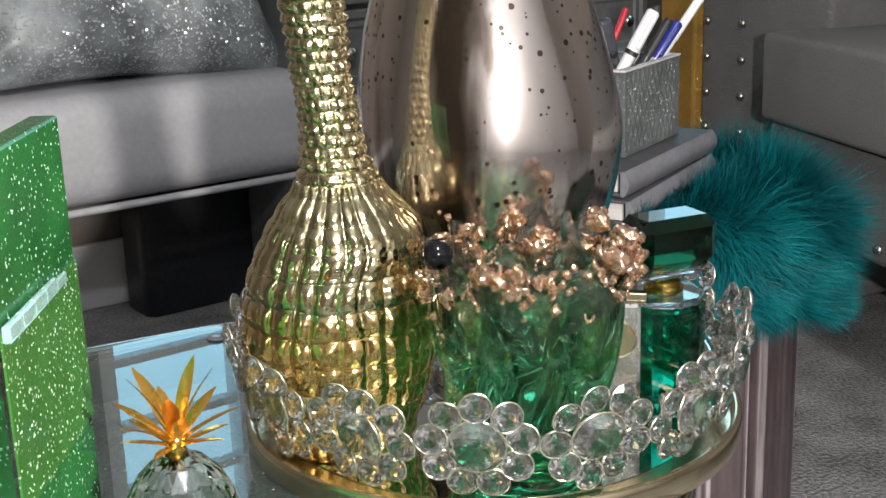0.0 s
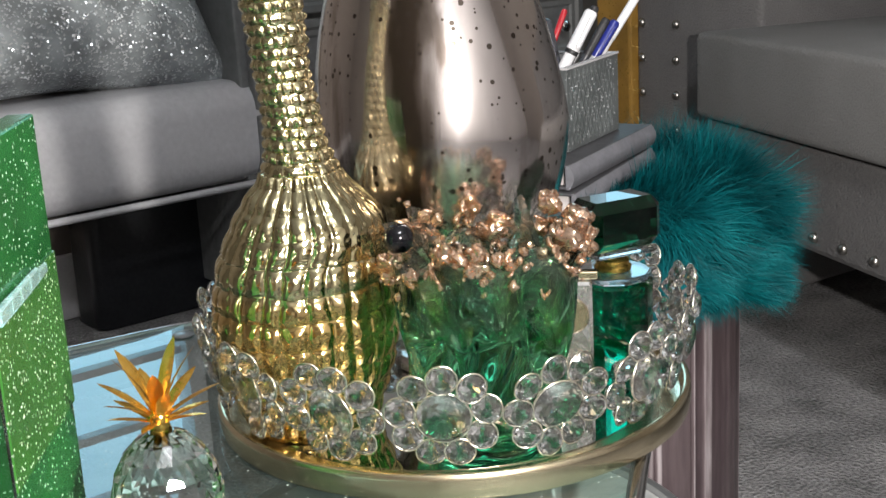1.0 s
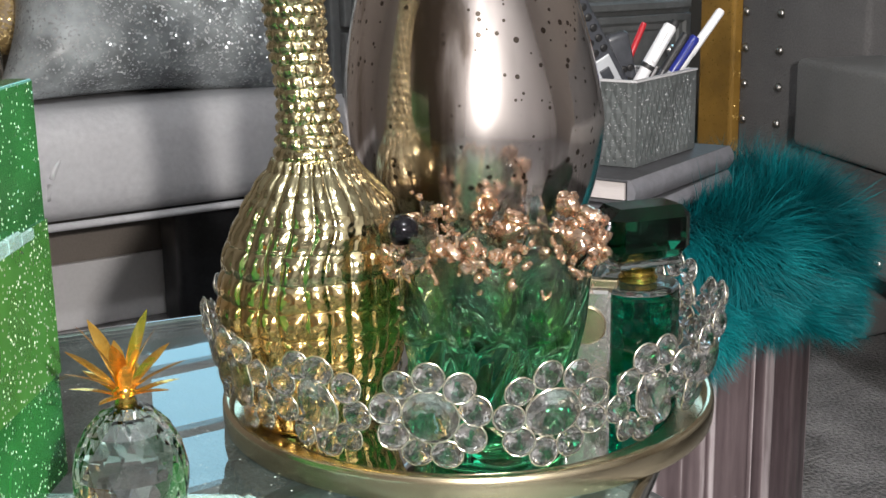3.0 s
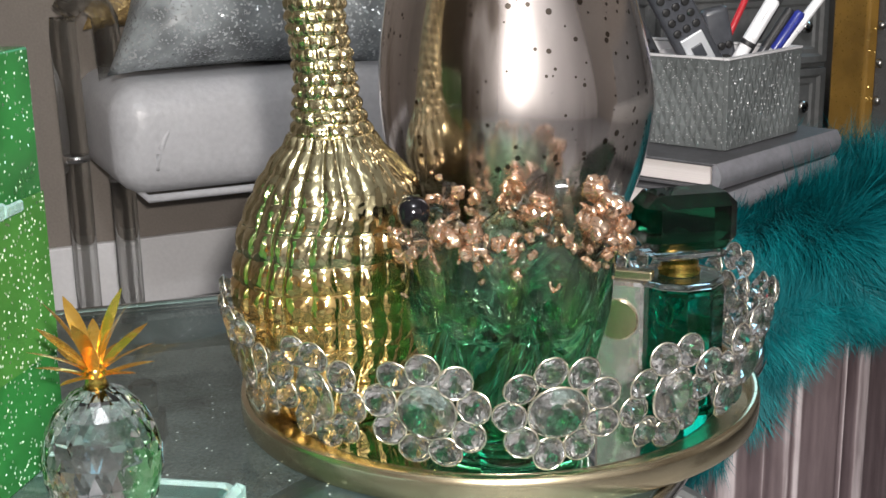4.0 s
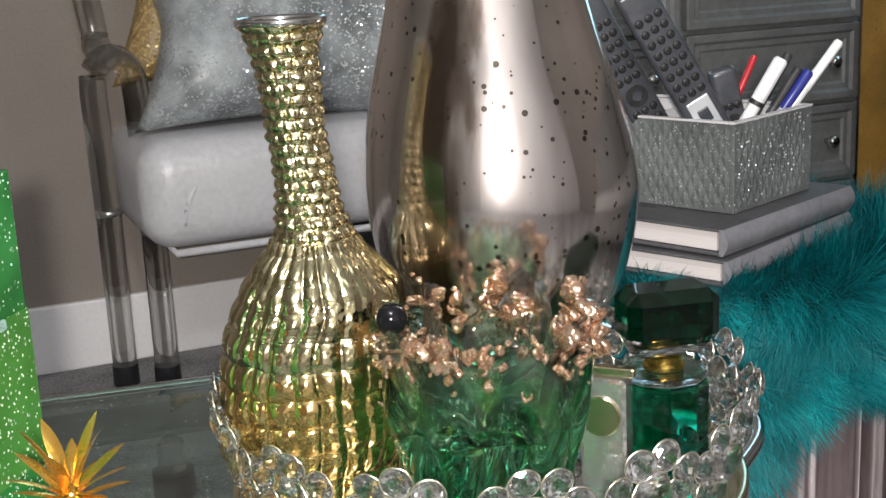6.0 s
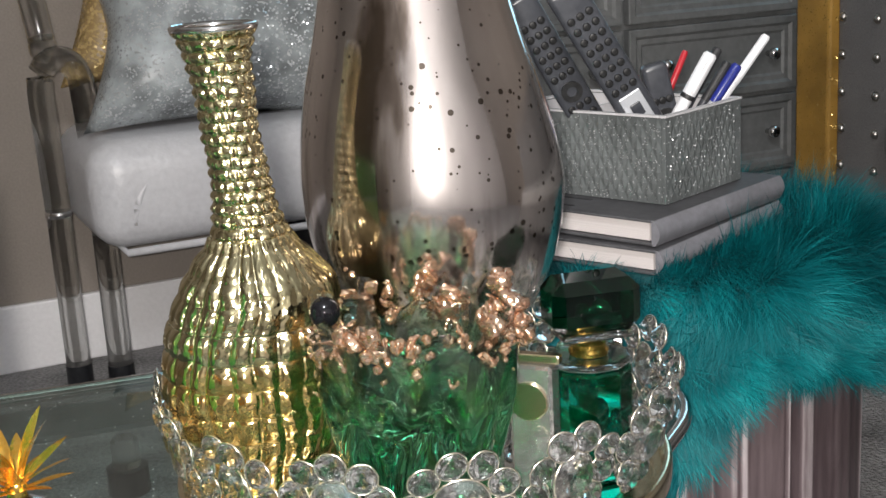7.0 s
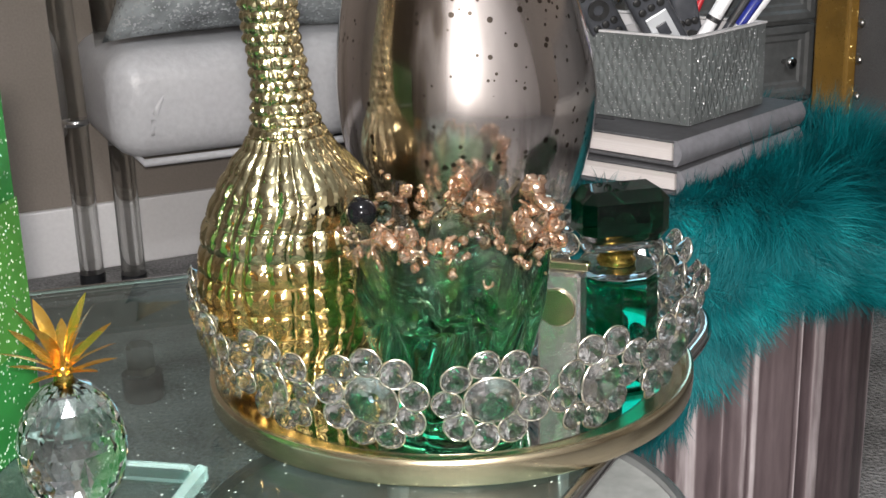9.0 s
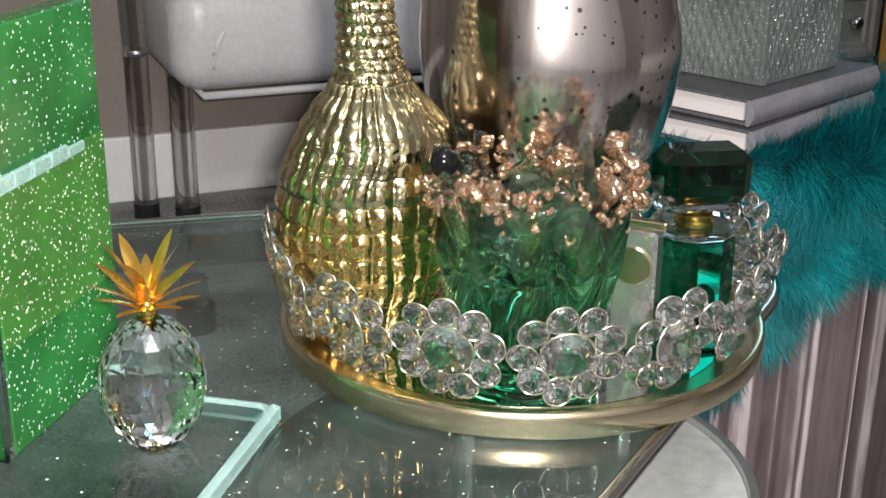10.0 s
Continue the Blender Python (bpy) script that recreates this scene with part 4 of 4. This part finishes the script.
def tray():
    t = thing("tray", pose(*TC, TZ), "round gold-rimmed mirror tray fenced with clear crystal clusters", "tray")
    part("rim", lathe([(0.150, 0.0005), (0.1735, 0.0005), (0.1752, 0.0012), (0.1760, 0.0030), (0.1766, 0.0085), (0.1766, 0.0150), (0.1760, 0.0182), (0.1745, 0.0194), (0.1715, 0.0192), (0.1685, 0.010), (0.150, 0.010)], 144, close=True), GOLD_EDGE, t, "brushed champagne gold rim", smooth=50)
    part("mirror_base", lathe([(0, 0.0005), (0.1495, 0.0005), (0.1495, 0.0105), (0, 0.0105)], 96), MIRROR, t, "mirrored base")
    big = small = None
    rnd = random.Random(3)
    n = 15
    R = 0.1752
    # angles counted so that two clusters face the front of the table
    for i in range(n):
        a0 = radians(-94.5 + i * 360 / n)
        zc = 0.0575
        items = [(0.0, 0.0, True)]
        for k in range(9):
            th = 2 * math.pi * (k + 0.25 + 0.3 * (i % 3)) / 9
            items.append((0.0272 * math.cos(th), 0.0268 * math.sin(th), False))
        for s, dz, large in items:
            a = a0 + s / R
            rr = R + (0.0 if large else 0.002 * rnd.uniform(-1, 1)) + 0.26 * dz
            m = pose(rr * math.cos(a) - 0.002, rr * math.sin(a), zc + dz, 0, 0, math.degrees(a)) @ pose(0, 0, 0, rnd.uniform(0, 90), 8 + rnd.uniform(-9, 9), rnd.uniform(-12, 12))
            if large:
                if big is None:
                    big = part("large_gem", gem_mesh(0.0170, 0.016, 14, 0.55), GEM, t, "large round clear cut crystal", m=m)
                    bigb = part("bezel", bezel_mesh(0.0172, 0.0009), WIRE, big, "thin pale gold ring", smooth=True)
                else:
                    g = again(big, t, m)
                    again(bigb, g, Matrix())
            elif small is None:
                small = part("small_gem", gem_mesh(0.0095, 0.011, 8, 0.85), GEM, t, "small round clear cut crystal", m=m)
                smallb = part("bezel", bezel_mesh(0.0097, 0.00065), WIRE, small, "thin pale gold ring", smooth=True)
            else:
                g = again(small, t, m)
                again(smallb, g, Matrix())


tray()
TB = TZ + 0.011        # the tray's mirror


# ---- vases ----
def gold_vase():
    t = thing("gold_vase", pose(-0.065, 0.799, TB), "gold mercury glass bottle vase with pressed square bumps", "vase")
    prof = [(0.042, 0.0), (0.0475, 0.010), (0.0535, 0.028), (0.060, 0.050), (0.0635, 0.074), (0.0625, 0.096), (0.0595, 0.118), (0.0555, 0.138), (0.050, 0.152), (0.0395, 0.166), (0.030, 0.177), (0.0235, 0.190), (0.0198, 0.208), (0.0184, 0.235), (0.0184, 0.262), (0.0200, 0.290), (0.0225, 0.305), (0.0268, 0.317)]
    rows = smooth_profile(prof, 460)

    def bumps(a, r, z):
        """Pressed cells: square ones on the belly, flutes on the shoulder, beaded rings up the neck."""
        if z < 0.003:
            return r
        wob = 0.25 * noise.noise(Vector((math.cos(a) * 3, math.sin(a) * 3, z * 40)))
        fine = 0.0005 * noise.noise(Vector((math.cos(a) * 26, math.sin(a) * 26, z * 300)))
        # the flutes run shallower on one side of the shoulder
        soft = min(1.0, max(0.0, 2.2 * math.cos(a + 0.25) - 0.9))
        if z < 0.128:
            rowh, ribs, k = 0.0182, 25, 0.0042
        elif z < 0.182:
            rowh, ribs, k = 0.0145, 25, 0.0038 * (1 - 0.72 * soft)
        else:
            rowh, ribs = 0.0076, 13
            k = 0.0027 * (1 + 0.9 * noise.noise(Vector((math.cos(a) * 4, math.sin(a) * 4, z * 110))))
        u = ribs * a / (2 * math.pi) + wob * 1.2 + (0.5 if int(z / rowh) % 2 and z >= 0.182 else 0)
        v = z / rowh + wob * 0.5
        cu, cv = abs(math.sin(math.pi * u)), abs(math.sin(math.pi * v))
        if z < 0.128:
            return r + fine - k * 0.5 + k * cu ** 0.5 * (0.3 + 0.7 * cv ** 0.5)
        if z < 0.182:
            return r + fine - k * 0.5 + k * cu ** 0.6 * (0.62 + 0.38 * cv ** (0.8 + 2 * soft))
        return r + fine * 0.5 - k * 0.4 + k * cv ** 0.6 * (0.2 + 0.8 * cu ** 0.6)

    def lean(z):
        """The blown bottle is not straight: shoulder to one side, neck to the other."""
        rows2 = [(0.0, 0.0), (0.09, 0.0005), (0.118, 0.002), (0.150, 0.0075), (0.176, 0.0055), (0.21, 0.002), (0.262, -0.003), (0.317, -0.007), (0.4, -0.01)]
        for (z0, x0), (z1, x1) in zip(rows2, rows2[1:]):
            if z <= z1:
                f = (z - z0) / (z1 - z0)
                f = f * f * (3 - 2 * f)
                return x0 + (x1 - x0) * f
        return -0.01
    inner = [(max(r - 0.003, 0.002), z) for r, z in rows[::-1] if z > 0.15]
    body = lathe([(0, 0)] + rows + inner + [(0, inner[-1][1])], 300, bumps)
    for v in body.verts:
        v.co.x += lean(v.co.z)
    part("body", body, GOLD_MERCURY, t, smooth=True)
    part("lip", lathe([(0.0262, 0.3155), (0.0285, 0.317), (0.029, 0.3195), (0.027, 0.321), (0.0245, 0.319)], 48, close=True), CHROME, t, "thin silvery lip", m=pose(-0.007, 0, 0), smooth=True)


gold_vase()


def hurricane():
    t = thing("hurricane_vase", pose(0.044, 0.910, TB), "large silver mercury glass hurricane vase with speckled patches", "vase")
    prof = [(0.048, 0.0), (0.052, 0.004), (0.048, 0.010), (0.028, 0.018), (0.017, 0.035), (0.020, 0.052), (0.045, 0.072), (0.070, 0.100), (0.087, 0.138), (0.0955, 0.180), (0.0945, 0.215), (0.086, 0.260), (0.074, 0.302), (0.064, 0.345), (0.061, 0.385), (0.068, 0.425), (0.080, 0.455)]
    rows = smooth_profile(prof, 110)
    inner = [(max(r - 0.0035, 0.001), z) for r, z in rows[::-1] if z > 0.065]

    def uneven(a, r, z):
        return r * (1 + 0.006 * math.sin(3 * a + 20 * z) + 0.004 * math.sin(7 * a - 31 * z))
    foot = [(r, z) for r, z in rows if z <= 0.040]
    part("foot", lathe([(0, 0)] + foot + [(0, foot[-1][1])], 96, uneven), MERCURY, t, "turned pedestal foot", smooth=True)
    upper = [(r, z) for r, z in rows if z > 0.040]
    body = lathe([(0, upper[0][1])] + upper + inner + [(0, inner[-1][1])], 128, uneven)
    for v in body.verts:
        v.co.x -= 0.055 * max(0.0, v.co.z - 0.19)
    part("body", body, MERCURY, t, smooth=True)


hurricane()


# ---- green glass candle holder with a copper-lustre rim ----
def candle_holder():
    t = thing("candle_holder", pose(0.058, 0.752, TB), "green blown glass candle holder with leaves and copper-lustre rim", "candle holder")

    def mouth(a):
        """Height of the ragged rim: lobes, and higher at the back."""
        return 0.126 + 0.014 * max(0.0, -math.sin(a)) + 0.008 * math.cos(7 * a + 1.0) + 0.005 * math.sin(3 * a + 0.6)

    def radius(a, s):
        r = 0.050 + 0.004 * s + 0.011 * s ** 2.2
        tw = 7 * a + 3.2 * s
        cross = abs(math.sin(4.5 * a - 4.2 * s + 0.7))
        return r * (1 + 0.13 * abs(math.sin(tw / 2)) ** 0.6 * (0.5 + 0.5 * s) + 0.08 * cross ** 2.5 * math.sin(math.pi * s) - 0.10 + 0.018 * math.sin(3 * a - 5 * s) + 0.012 * noise.noise(Vector((4 * math.cos(a), 4 * math.sin(a), 5 * s))))

    bm = bmesh.new()
    n = 144
    rings = [[bm.verts.new((0, 0, 0))]]
    for s in [0.0, 0.02] + [0.05 + 0.95 * k / 30 for k in range(31)]:
        f = 0.94 if s == 0.0 else 1.0
        rings.append([bm.verts.new((f * radius(a, s) * math.cos(a), f * radius(a, s) * math.sin(a), s * mouth(a))) for a in [2 * math.pi * i / n for i in range(n)]])
    for k in range(13):
        s = 1.0 - 0.36 * k / 12
        w = 0.0035 + 0.016 * (k / 12) ** 2
        rings.append([bm.verts.new(((radius(a, s) - w) * math.cos(a), (radius(a, s) - w) * math.sin(a), s * mouth(a) - (0.0 if k else -0.0012))) for a in [2 * math.pi * i / n for i in range(n)]])
    rings.append([bm.verts.new((0, 0, 0.070))])
    for p, q in zip(rings, rings[1:]):
        for i in range(n):
            j = (i + 1) % n
            if len(p) == 1:
                bm.faces.new((p[0], q[j], q[i]))
            elif len(q) == 1:
                bm.faces.new((p[i], p[j], q[0]))
            else:
                bm.faces.new((p[i], p[j], q[j], q[i]))
    bmesh.ops.recalc_face_normals(bm, faces=bm.faces)
    part("bowl", bm, GREEN_FADE, t, "twisted fluted green bowl", smooth=True)

    def leaf(h, w, thick=1.0, curl=0.016):
        bm = bmesh.new()
        n = 12
        L, Rr, M, N = [], [], [], []
        for k in range(n):
            s = k / (n - 1)
            ww = w * math.sin(math.pi * min(0.985, 0.10 + 0.885 * s)) ** 0.8
            out = 0.004 + curl * s * s
            sway = 0.18 * w * math.sin(3.2 * s)
            L.append(bm.verts.new((out + 0.003, sway - ww, h * s)))
            Rr.append(bm.verts.new((out + 0.003, sway + ww, h * s)))
            M.append(bm.verts.new((out + 0.0030 + 0.0042 * thick, sway + 0.2 * ww, h * s)))
            N.append(bm.verts.new((out - 0.0035 * thick, sway, h * s)))
        for k in range(n - 1):
            for a, b in ((L, M), (M, Rr), (Rr, N), (N, L)):
                bm.faces.new((a[k], b[k], b[k + 1], a[k + 1]))
        bm.faces.new((L[0], N[0], Rr[0], M[0]))
        bm.faces.new((L[-1], M[-1], Rr[-1], N[-1]))
        bmesh.ops.recalc_face_normals(bm, faces=bm.faces)
        return bm

    rnd = random.Random(2)
    lf = None
    for a, r, z, h, turn, tilt in ((62, 0.046, 0.075, 1.15, 15, -12), (105, 0.042, 0.078, 1.05, -25, 14), (20, 0.038, 0.080, 1.0, 30, -18), (150, 0.040, 0.076, 1.0, 12, 20), (200, 0.036, 0.082, 0.95, -30, 16), (-75, 0.020, 0.078, 1.0, 35, -24), (-30, 0.034, 0.084, 0.95, -15, -16), (-120, 0.032, 0.080, 0.95, 20, 22)):
        m = pose(r * math.cos(radians(a)), r * math.sin(radians(a)), z, 0, 0, a + turn) @ pose(0, 0, 0, tilt, rnd.uniform(-4, 10), 0) @ Matrix.Diagonal((1, 1, h, 1))
        if lf is None:
            lf = part("inner_leaf", leaf(0.078, 0.0150), CRYSTAL, t, "clear glass leaf", m=m, smooth=40)
        else:
            again(lf, t, m)

    # curls and drops of copper-lustred glass that ran together along the ragged rim
    def curl(seed, turns, fat):
        pts = []
        for k in range(26):
            q = 2 * math.pi * turns * k / 25
            w = Vector((seed, 0.35 * q, 0))
            r = 0.75 + 0.35 * noise.noise(w)
            pts.append((r * math.cos(q), r * math.sin(q) * 0.8, 0.30 * q / turns - 0.9 + 0.35 * noise.noise(w + Vector((0, 0, 5)))))
        return tube(pts, fat, 8, taper=lambda u: (0.45 + 0.55 * math.sin(math.pi * min(1, max(0, u))) ** 0.6) * (1 + 0.25 * math.sin(17 * u)))

    def blob(seed):
        b = bmesh.new()
        bmesh.ops.create_icosphere(b, subdivisions=3, radius=1.0)
        for v in b.verts:
            d = v.co.normalized()
            v.co = d * (1 + 0.55 * noise.noise(d * 1.5 + Vector((seed, 0, 0))) + 0.28 * noise.noise(d * 3.6 + Vector((0, seed, 0))))
        return b

    def drop(seed):
        b = bmesh.new()
        bmesh.ops.create_icosphere(b, subdivisions=2, radius=1.0)
        for v in b.verts:
            d = v.co.normalized()
            v.co = d * (1 + 0.45 * noise.noise(d * 1.7 + Vector((seed, 0, 0))) + 0.25 * noise.noise(d * 4.5 + Vector((0, seed, 0))))
        return b

    kinds = [(blob(1.3), LUSTRE), (blob(6.1), LUSTRE), (curl(4.1, 0.9, 0.42), LUSTRE), (drop(2.0), LUSTRE), (blob(9.4), LUSTRE)]
    made = [None] * len(kinds)
    spots = []
    for k in range(78):
        a = 2 * math.pi * k / 78 + rnd.uniform(-0.05, 0.05)
        spots.append((radius(a, 1.0) + rnd.uniform(-0.006, 0.003), a, mouth(a) + rnd.uniform(-0.006, 0.005), rnd.uniform(0.0025, 0.0052)))
    # heavier knots, as the glass ran together at some lobes
    for a0, z0, count, spread in ((-8, 0.004, 26, 0.20), (-100, -0.004, 13, 0.22), (178, 0.002, 22, 0.22), (88, 0.012, 16, 0.3), (130, 0.010, 9, 0.2), (35, 0.006, 9, 0.2)):
        for k in range(count):
            a = radians(a0) + rnd.gauss(0, spread)
            spots.append((radius(a, 1.0) + rnd.uniform(-0.012, 0.005), a, mouth(a) + z0 + rnd.uniform(-0.013, 0.014), rnd.uniform(0.003, 0.0075)))
    for k in range(30):
        a = rnd.uniform(0, 2 * math.pi)
        s = rnd.uniform(0.80, 0.96)
        spots.append((radius(a, s) + 0.001, a, s * mouth(a), rnd.uniform(0.002, 0.004)))
    for rr, a, z, size in spots:
        i = rnd.choice((0, 1, 2, 2, 4, 3, 3))
        if i == 3:
            size *= 0.42
            rr += 0.003
        m = pose(rr * math.cos(a), rr * math.sin(a), z, rnd.uniform(0, 360), rnd.uniform(0, 360), rnd.uniform(0, 360)) @ Matrix.Diagonal((size, size * rnd.uniform(0.7, 1.0), size * rnd.uniform(0.8, 1.3), 1))
        if made[i] is None:
            made[i] = part("lustre_fleck" if i == 3 else "rim_knot", kinds[i][0], kinds[i][1], t, "bright copper fleck" if i == 3 else "knot of copper-tinted glass", m=m, smooth=None if i == 3 else True)
        else:
            again(made[i], t, m)


candle_holder()


def ball_ornament():
    bs = bmesh.new()
    bmesh.ops.create_uvsphere(bs, u_segments=32, v_segments=18, radius=0.0100)
    ball = mesh_ob("ball_ornament", bs, GLOSS_BLACK, pose(0.0025, 0.7455, 0.5685), True)
    tagged(ball, "small glossy black ball on the holder's copper rim", "ornament")


ball_ornament()


# ---- perfume bottle and crystal block ----
def perfume():
    t = thing("perfume_bottle", pose(0.159, 0.838, TB, 0, 0, 12), "emerald glass perfume bottle with gold neck and dark stopper", "bottle")
    oct_ = lambda r: [(r * math.cos(2 * math.pi * (k + 0.5) / 10), r * math.sin(2 * math.pi * (k + 0.5) / 10)) for k in range(10)]
    part("body", slab(oct_(0.0292), 0.0, 0.080, 0.003, 2), EMERALD, t, "faceted emerald glass body")
    part("shoulder", slab(oct_(0.0286), 0.0803, 0.0855, 0.0012), CRYSTAL, t, "clear glass shoulder plate")
    part("neck", lathe([(0, 0.086), (0.0135, 0.086), (0.0140, 0.089), (0.0120, 0.091), (0.0125, 0.094), (0.0105, 0.096), (0.0085, 0.0975), (0, 0.0975)], 28), GOLD, t, "polished gold neck ring", smooth=40)
    bm = box(0.062, 0.040, 0.037, (0, 0, 0))
    bmesh.ops.bevel(bm, geom=bm.edges[:], offset=0.0075, segments=1, affect="EDGES", profile=0.5)
    st = part("stopper", bm, EMERALD_DARK, t, "dark emerald cut glass stopper", m=pose(0.002, 0, 0.1035, 0, 0, 12))
    part("stopper_foot", slab([(-0.024, -0.015), (0.024, -0.015), (0.024, 0.015), (-0.024, 0.015)], -0.0055, -0.0005, 0.0015, 1), CRYSTAL, st, "clear glass foot of the stopper")


perfume()


def mirror_block():
    t = thing("crystal_block", pose(0.124, 0.812, TB, 0, 0, -10), "mirrored crystal block with a gold disc and bar", "ornament")
    part("block", box(0.030, 0.02, 0.088, (0, 0, 0), 0.002, 1), SILVERED, t, "silvered mirror block")
    part("disc", lathe([(0, -0.001), (0.0125, -0.001), (0.0135, 0.0), (0.0125, 0.001), (0, 0.001)], 32), GOLD_EDGE, t, "round gold disc", m=pose(-0.001, -0.0115, 0.064, 90), smooth=40)
    part("bar", box(0.034, 0.008, 0.006, (0.002, 0, 0.0885), 0.001), GOLD_EDGE, t, "gold bar along the top", m=pose(0, 0, 0, 0, 0, 0))


mirror_block()


# ---- glass plate, pineapple and green panel ----
PZ = 0.4145
pl = mesh_ob("glass_plate", slab([(-0.30, 0.44), (-0.0895, 0.44), (-0.0895, 0.6545), (-0.30, 0.6545)], PZ, PZ + 0.014, 0.0025, 1), PLATE, pose(0, 0, 0))
polished_top(pl, PLATE_UNDER)
for o in ([(-0.0890, 0.44), (-0.0815, 0.44), (-0.0815, 0.6625), (-0.0890, 0.6625)], [(-0.30, 0.6550), (-0.0893, 0.6550), (-0.0893, 0.6625), (-0.30, 0.6625)]):
    part("rim", slab(o, PZ, PZ + 0.0142, 0.0030, 1), ICE, pl, "bevelled bright glass edge")
tagged(pl, "thick clear plate of pale green glass on the table", "plate")


def pineapple():
    t = thing("pineapple_figurine", pose(-0.134, 0.597, PZ + 0.0142), "faceted crystal pineapple with amber gold leaves", "figurine")
    bm = bmesh.new()
    prof = [(0.0, 0.0), (0.013, 0.0), (0.021, 0.008), (0.0275, 0.019), (0.0305, 0.031), (0.0308, 0.042), (0.028, 0.053), (0.0225, 0.063), (0.0145, 0.071), (0.007, 0.0745), (0.0, 0.0745)]
    n = 18
    rings = []
    for i, (r, z) in enumerate(prof):
        if r == 0:
            rings.append([bm.verts.new((0, 0, z))])
        else:
            rings.append([bm.verts.new((r * math.cos(2 * math.pi * (k + 0.5 * (i % 2)) / n), r * math.sin(2 * math.pi * (k + 0.5 * (i % 2)) / n), z)) for k in range(n)])
    for i, (a, b) in enumerate(zip(rings, rings[1:])):
        for k in range(n):
            j = (k + 1) % n
            if len(a) == 1:
                bm.faces.new((a[0], b[j], b[k]))
            elif len(b) == 1:
                bm.faces.new((a[k], a[j], b[0]))
            elif i % 2 == 0:
                bm.faces.new((a[k], a[j], b[k]))
                bm.faces.new((a[j], b[j], b[k]))
            else:
                bm.faces.new((a[k], b[j], b[k]))
                bm.faces.new((a[k], a[j], b[j]))
    bmesh.ops.scale(bm, vec=(1, 1, 1.07), verts=bm.verts)
    bmesh.ops.recalc_face_normals(bm, faces=bm.faces)
    part("fruit", bm, LEAD, t, "clear cut crystal body")
    part("crown_base", lathe([(0, 0.0735), (0.0065, 0.0735), (0.005, 0.079), (0.006, 0.083), (0.003, 0.088), (0, 0.088)], 16), GOLD, t, m=pose(0, 0, 0.005), smooth=True)
    rnd = random.Random(5)

    def leaf(L, w):
        b = bmesh.new()
        n2 = 8
        A, B, C, D = [], [], [], []
        for k in range(n2):
            s = k / (n2 - 1)
            ww = w * (0.45 + 1.1 * s) * (1 - s ** 3) + 0.0003
            y = 0.25 * L * s * s
            z = L * s
            A.append(b.verts.new((-ww, y, z)))
            B.append(b.verts.new((0, y - 0.0018 * (1 - s), z)))
            C.append(b.verts.new((ww, y, z)))
            D.append(b.verts.new((0, y - 0.0006 + 0.0006, z)))
        for k in range(n2 - 1):
            for p, q in ((A, B), (B, C), (C, D), (D, A)):
                b.faces.new((p[k], q[k], q[k + 1], p[k + 1]))
        bmesh.ops.recalc_face_normals(b, faces=b.faces)
        return b
    for tier, (count, L, tilt, w) in enumerate(((6, 0.028, 62, 0.0032), (6, 0.036, 40, 0.0040), (5, 0.042, 20, 0.0044))):
        first = None
        for k in range(count):
            m = pose(0, 0, 0.084 + 0.002 * tier, 0, 0, 360 * k / count + 25 * tier + rnd.uniform(-8, 8)) @ pose(0, 0.002, 0, -tilt + rnd.uniform(-8, 8), 0, 0)
            if first is None:
                first = part("leaf", leaf(L, w), GOLD_LEAF, t, "pointed amber gold leaf", m=m, smooth=50)
            else:
                again(first, t, m)


pineapple()


def green_panel():
    t = thing("glitter_panel", pose(-0.2035, 0.55, PZ + 0.0142, 0, 0, 0), "upright green glitter glass block on the glass plate", "ornament")
    # runs along y from 0 to 0.14, faces +x
    part("panel", box(0.016, 0.130, 0.243, (-0.008, 0.075, 0), 0.0015), GREEN, t, "green glitter behind glass")
    part("band", box(0.0012, 0.129, 0.095, (0.0008, 0.0745, 0.066)), GREEN_PALE, t, "paler yellow-green glitter band")
    # row of bright panes built in place of the window's reflection on the face
    for k in range(5):
        y0, y1 = 0.010 + 0.0205 * k, 0.010 + 0.0205 * k + 0.0192
        w0, w1 = (0.0062 - 0.0030 * (y / 0.12) ** 2 for y in (y0, y1))
        top = 0.1645 - (0.0025 if k == 4 else 0)
        part("reflection_pane", slab([(0.0016, y0), (w0, y0), (w1, y1), (0.0016, y1)], 0.155, top, 0.0011, 1), ICE, t, "bevelled bright glass pane standing in for a window reflection")
    part("glass_edge", box(0.026, 0.009, 0.243, (-0.012, 0.005, 0), 0.002, 1), CLEAR_EDGE, t, "clear glass side")


green_panel()
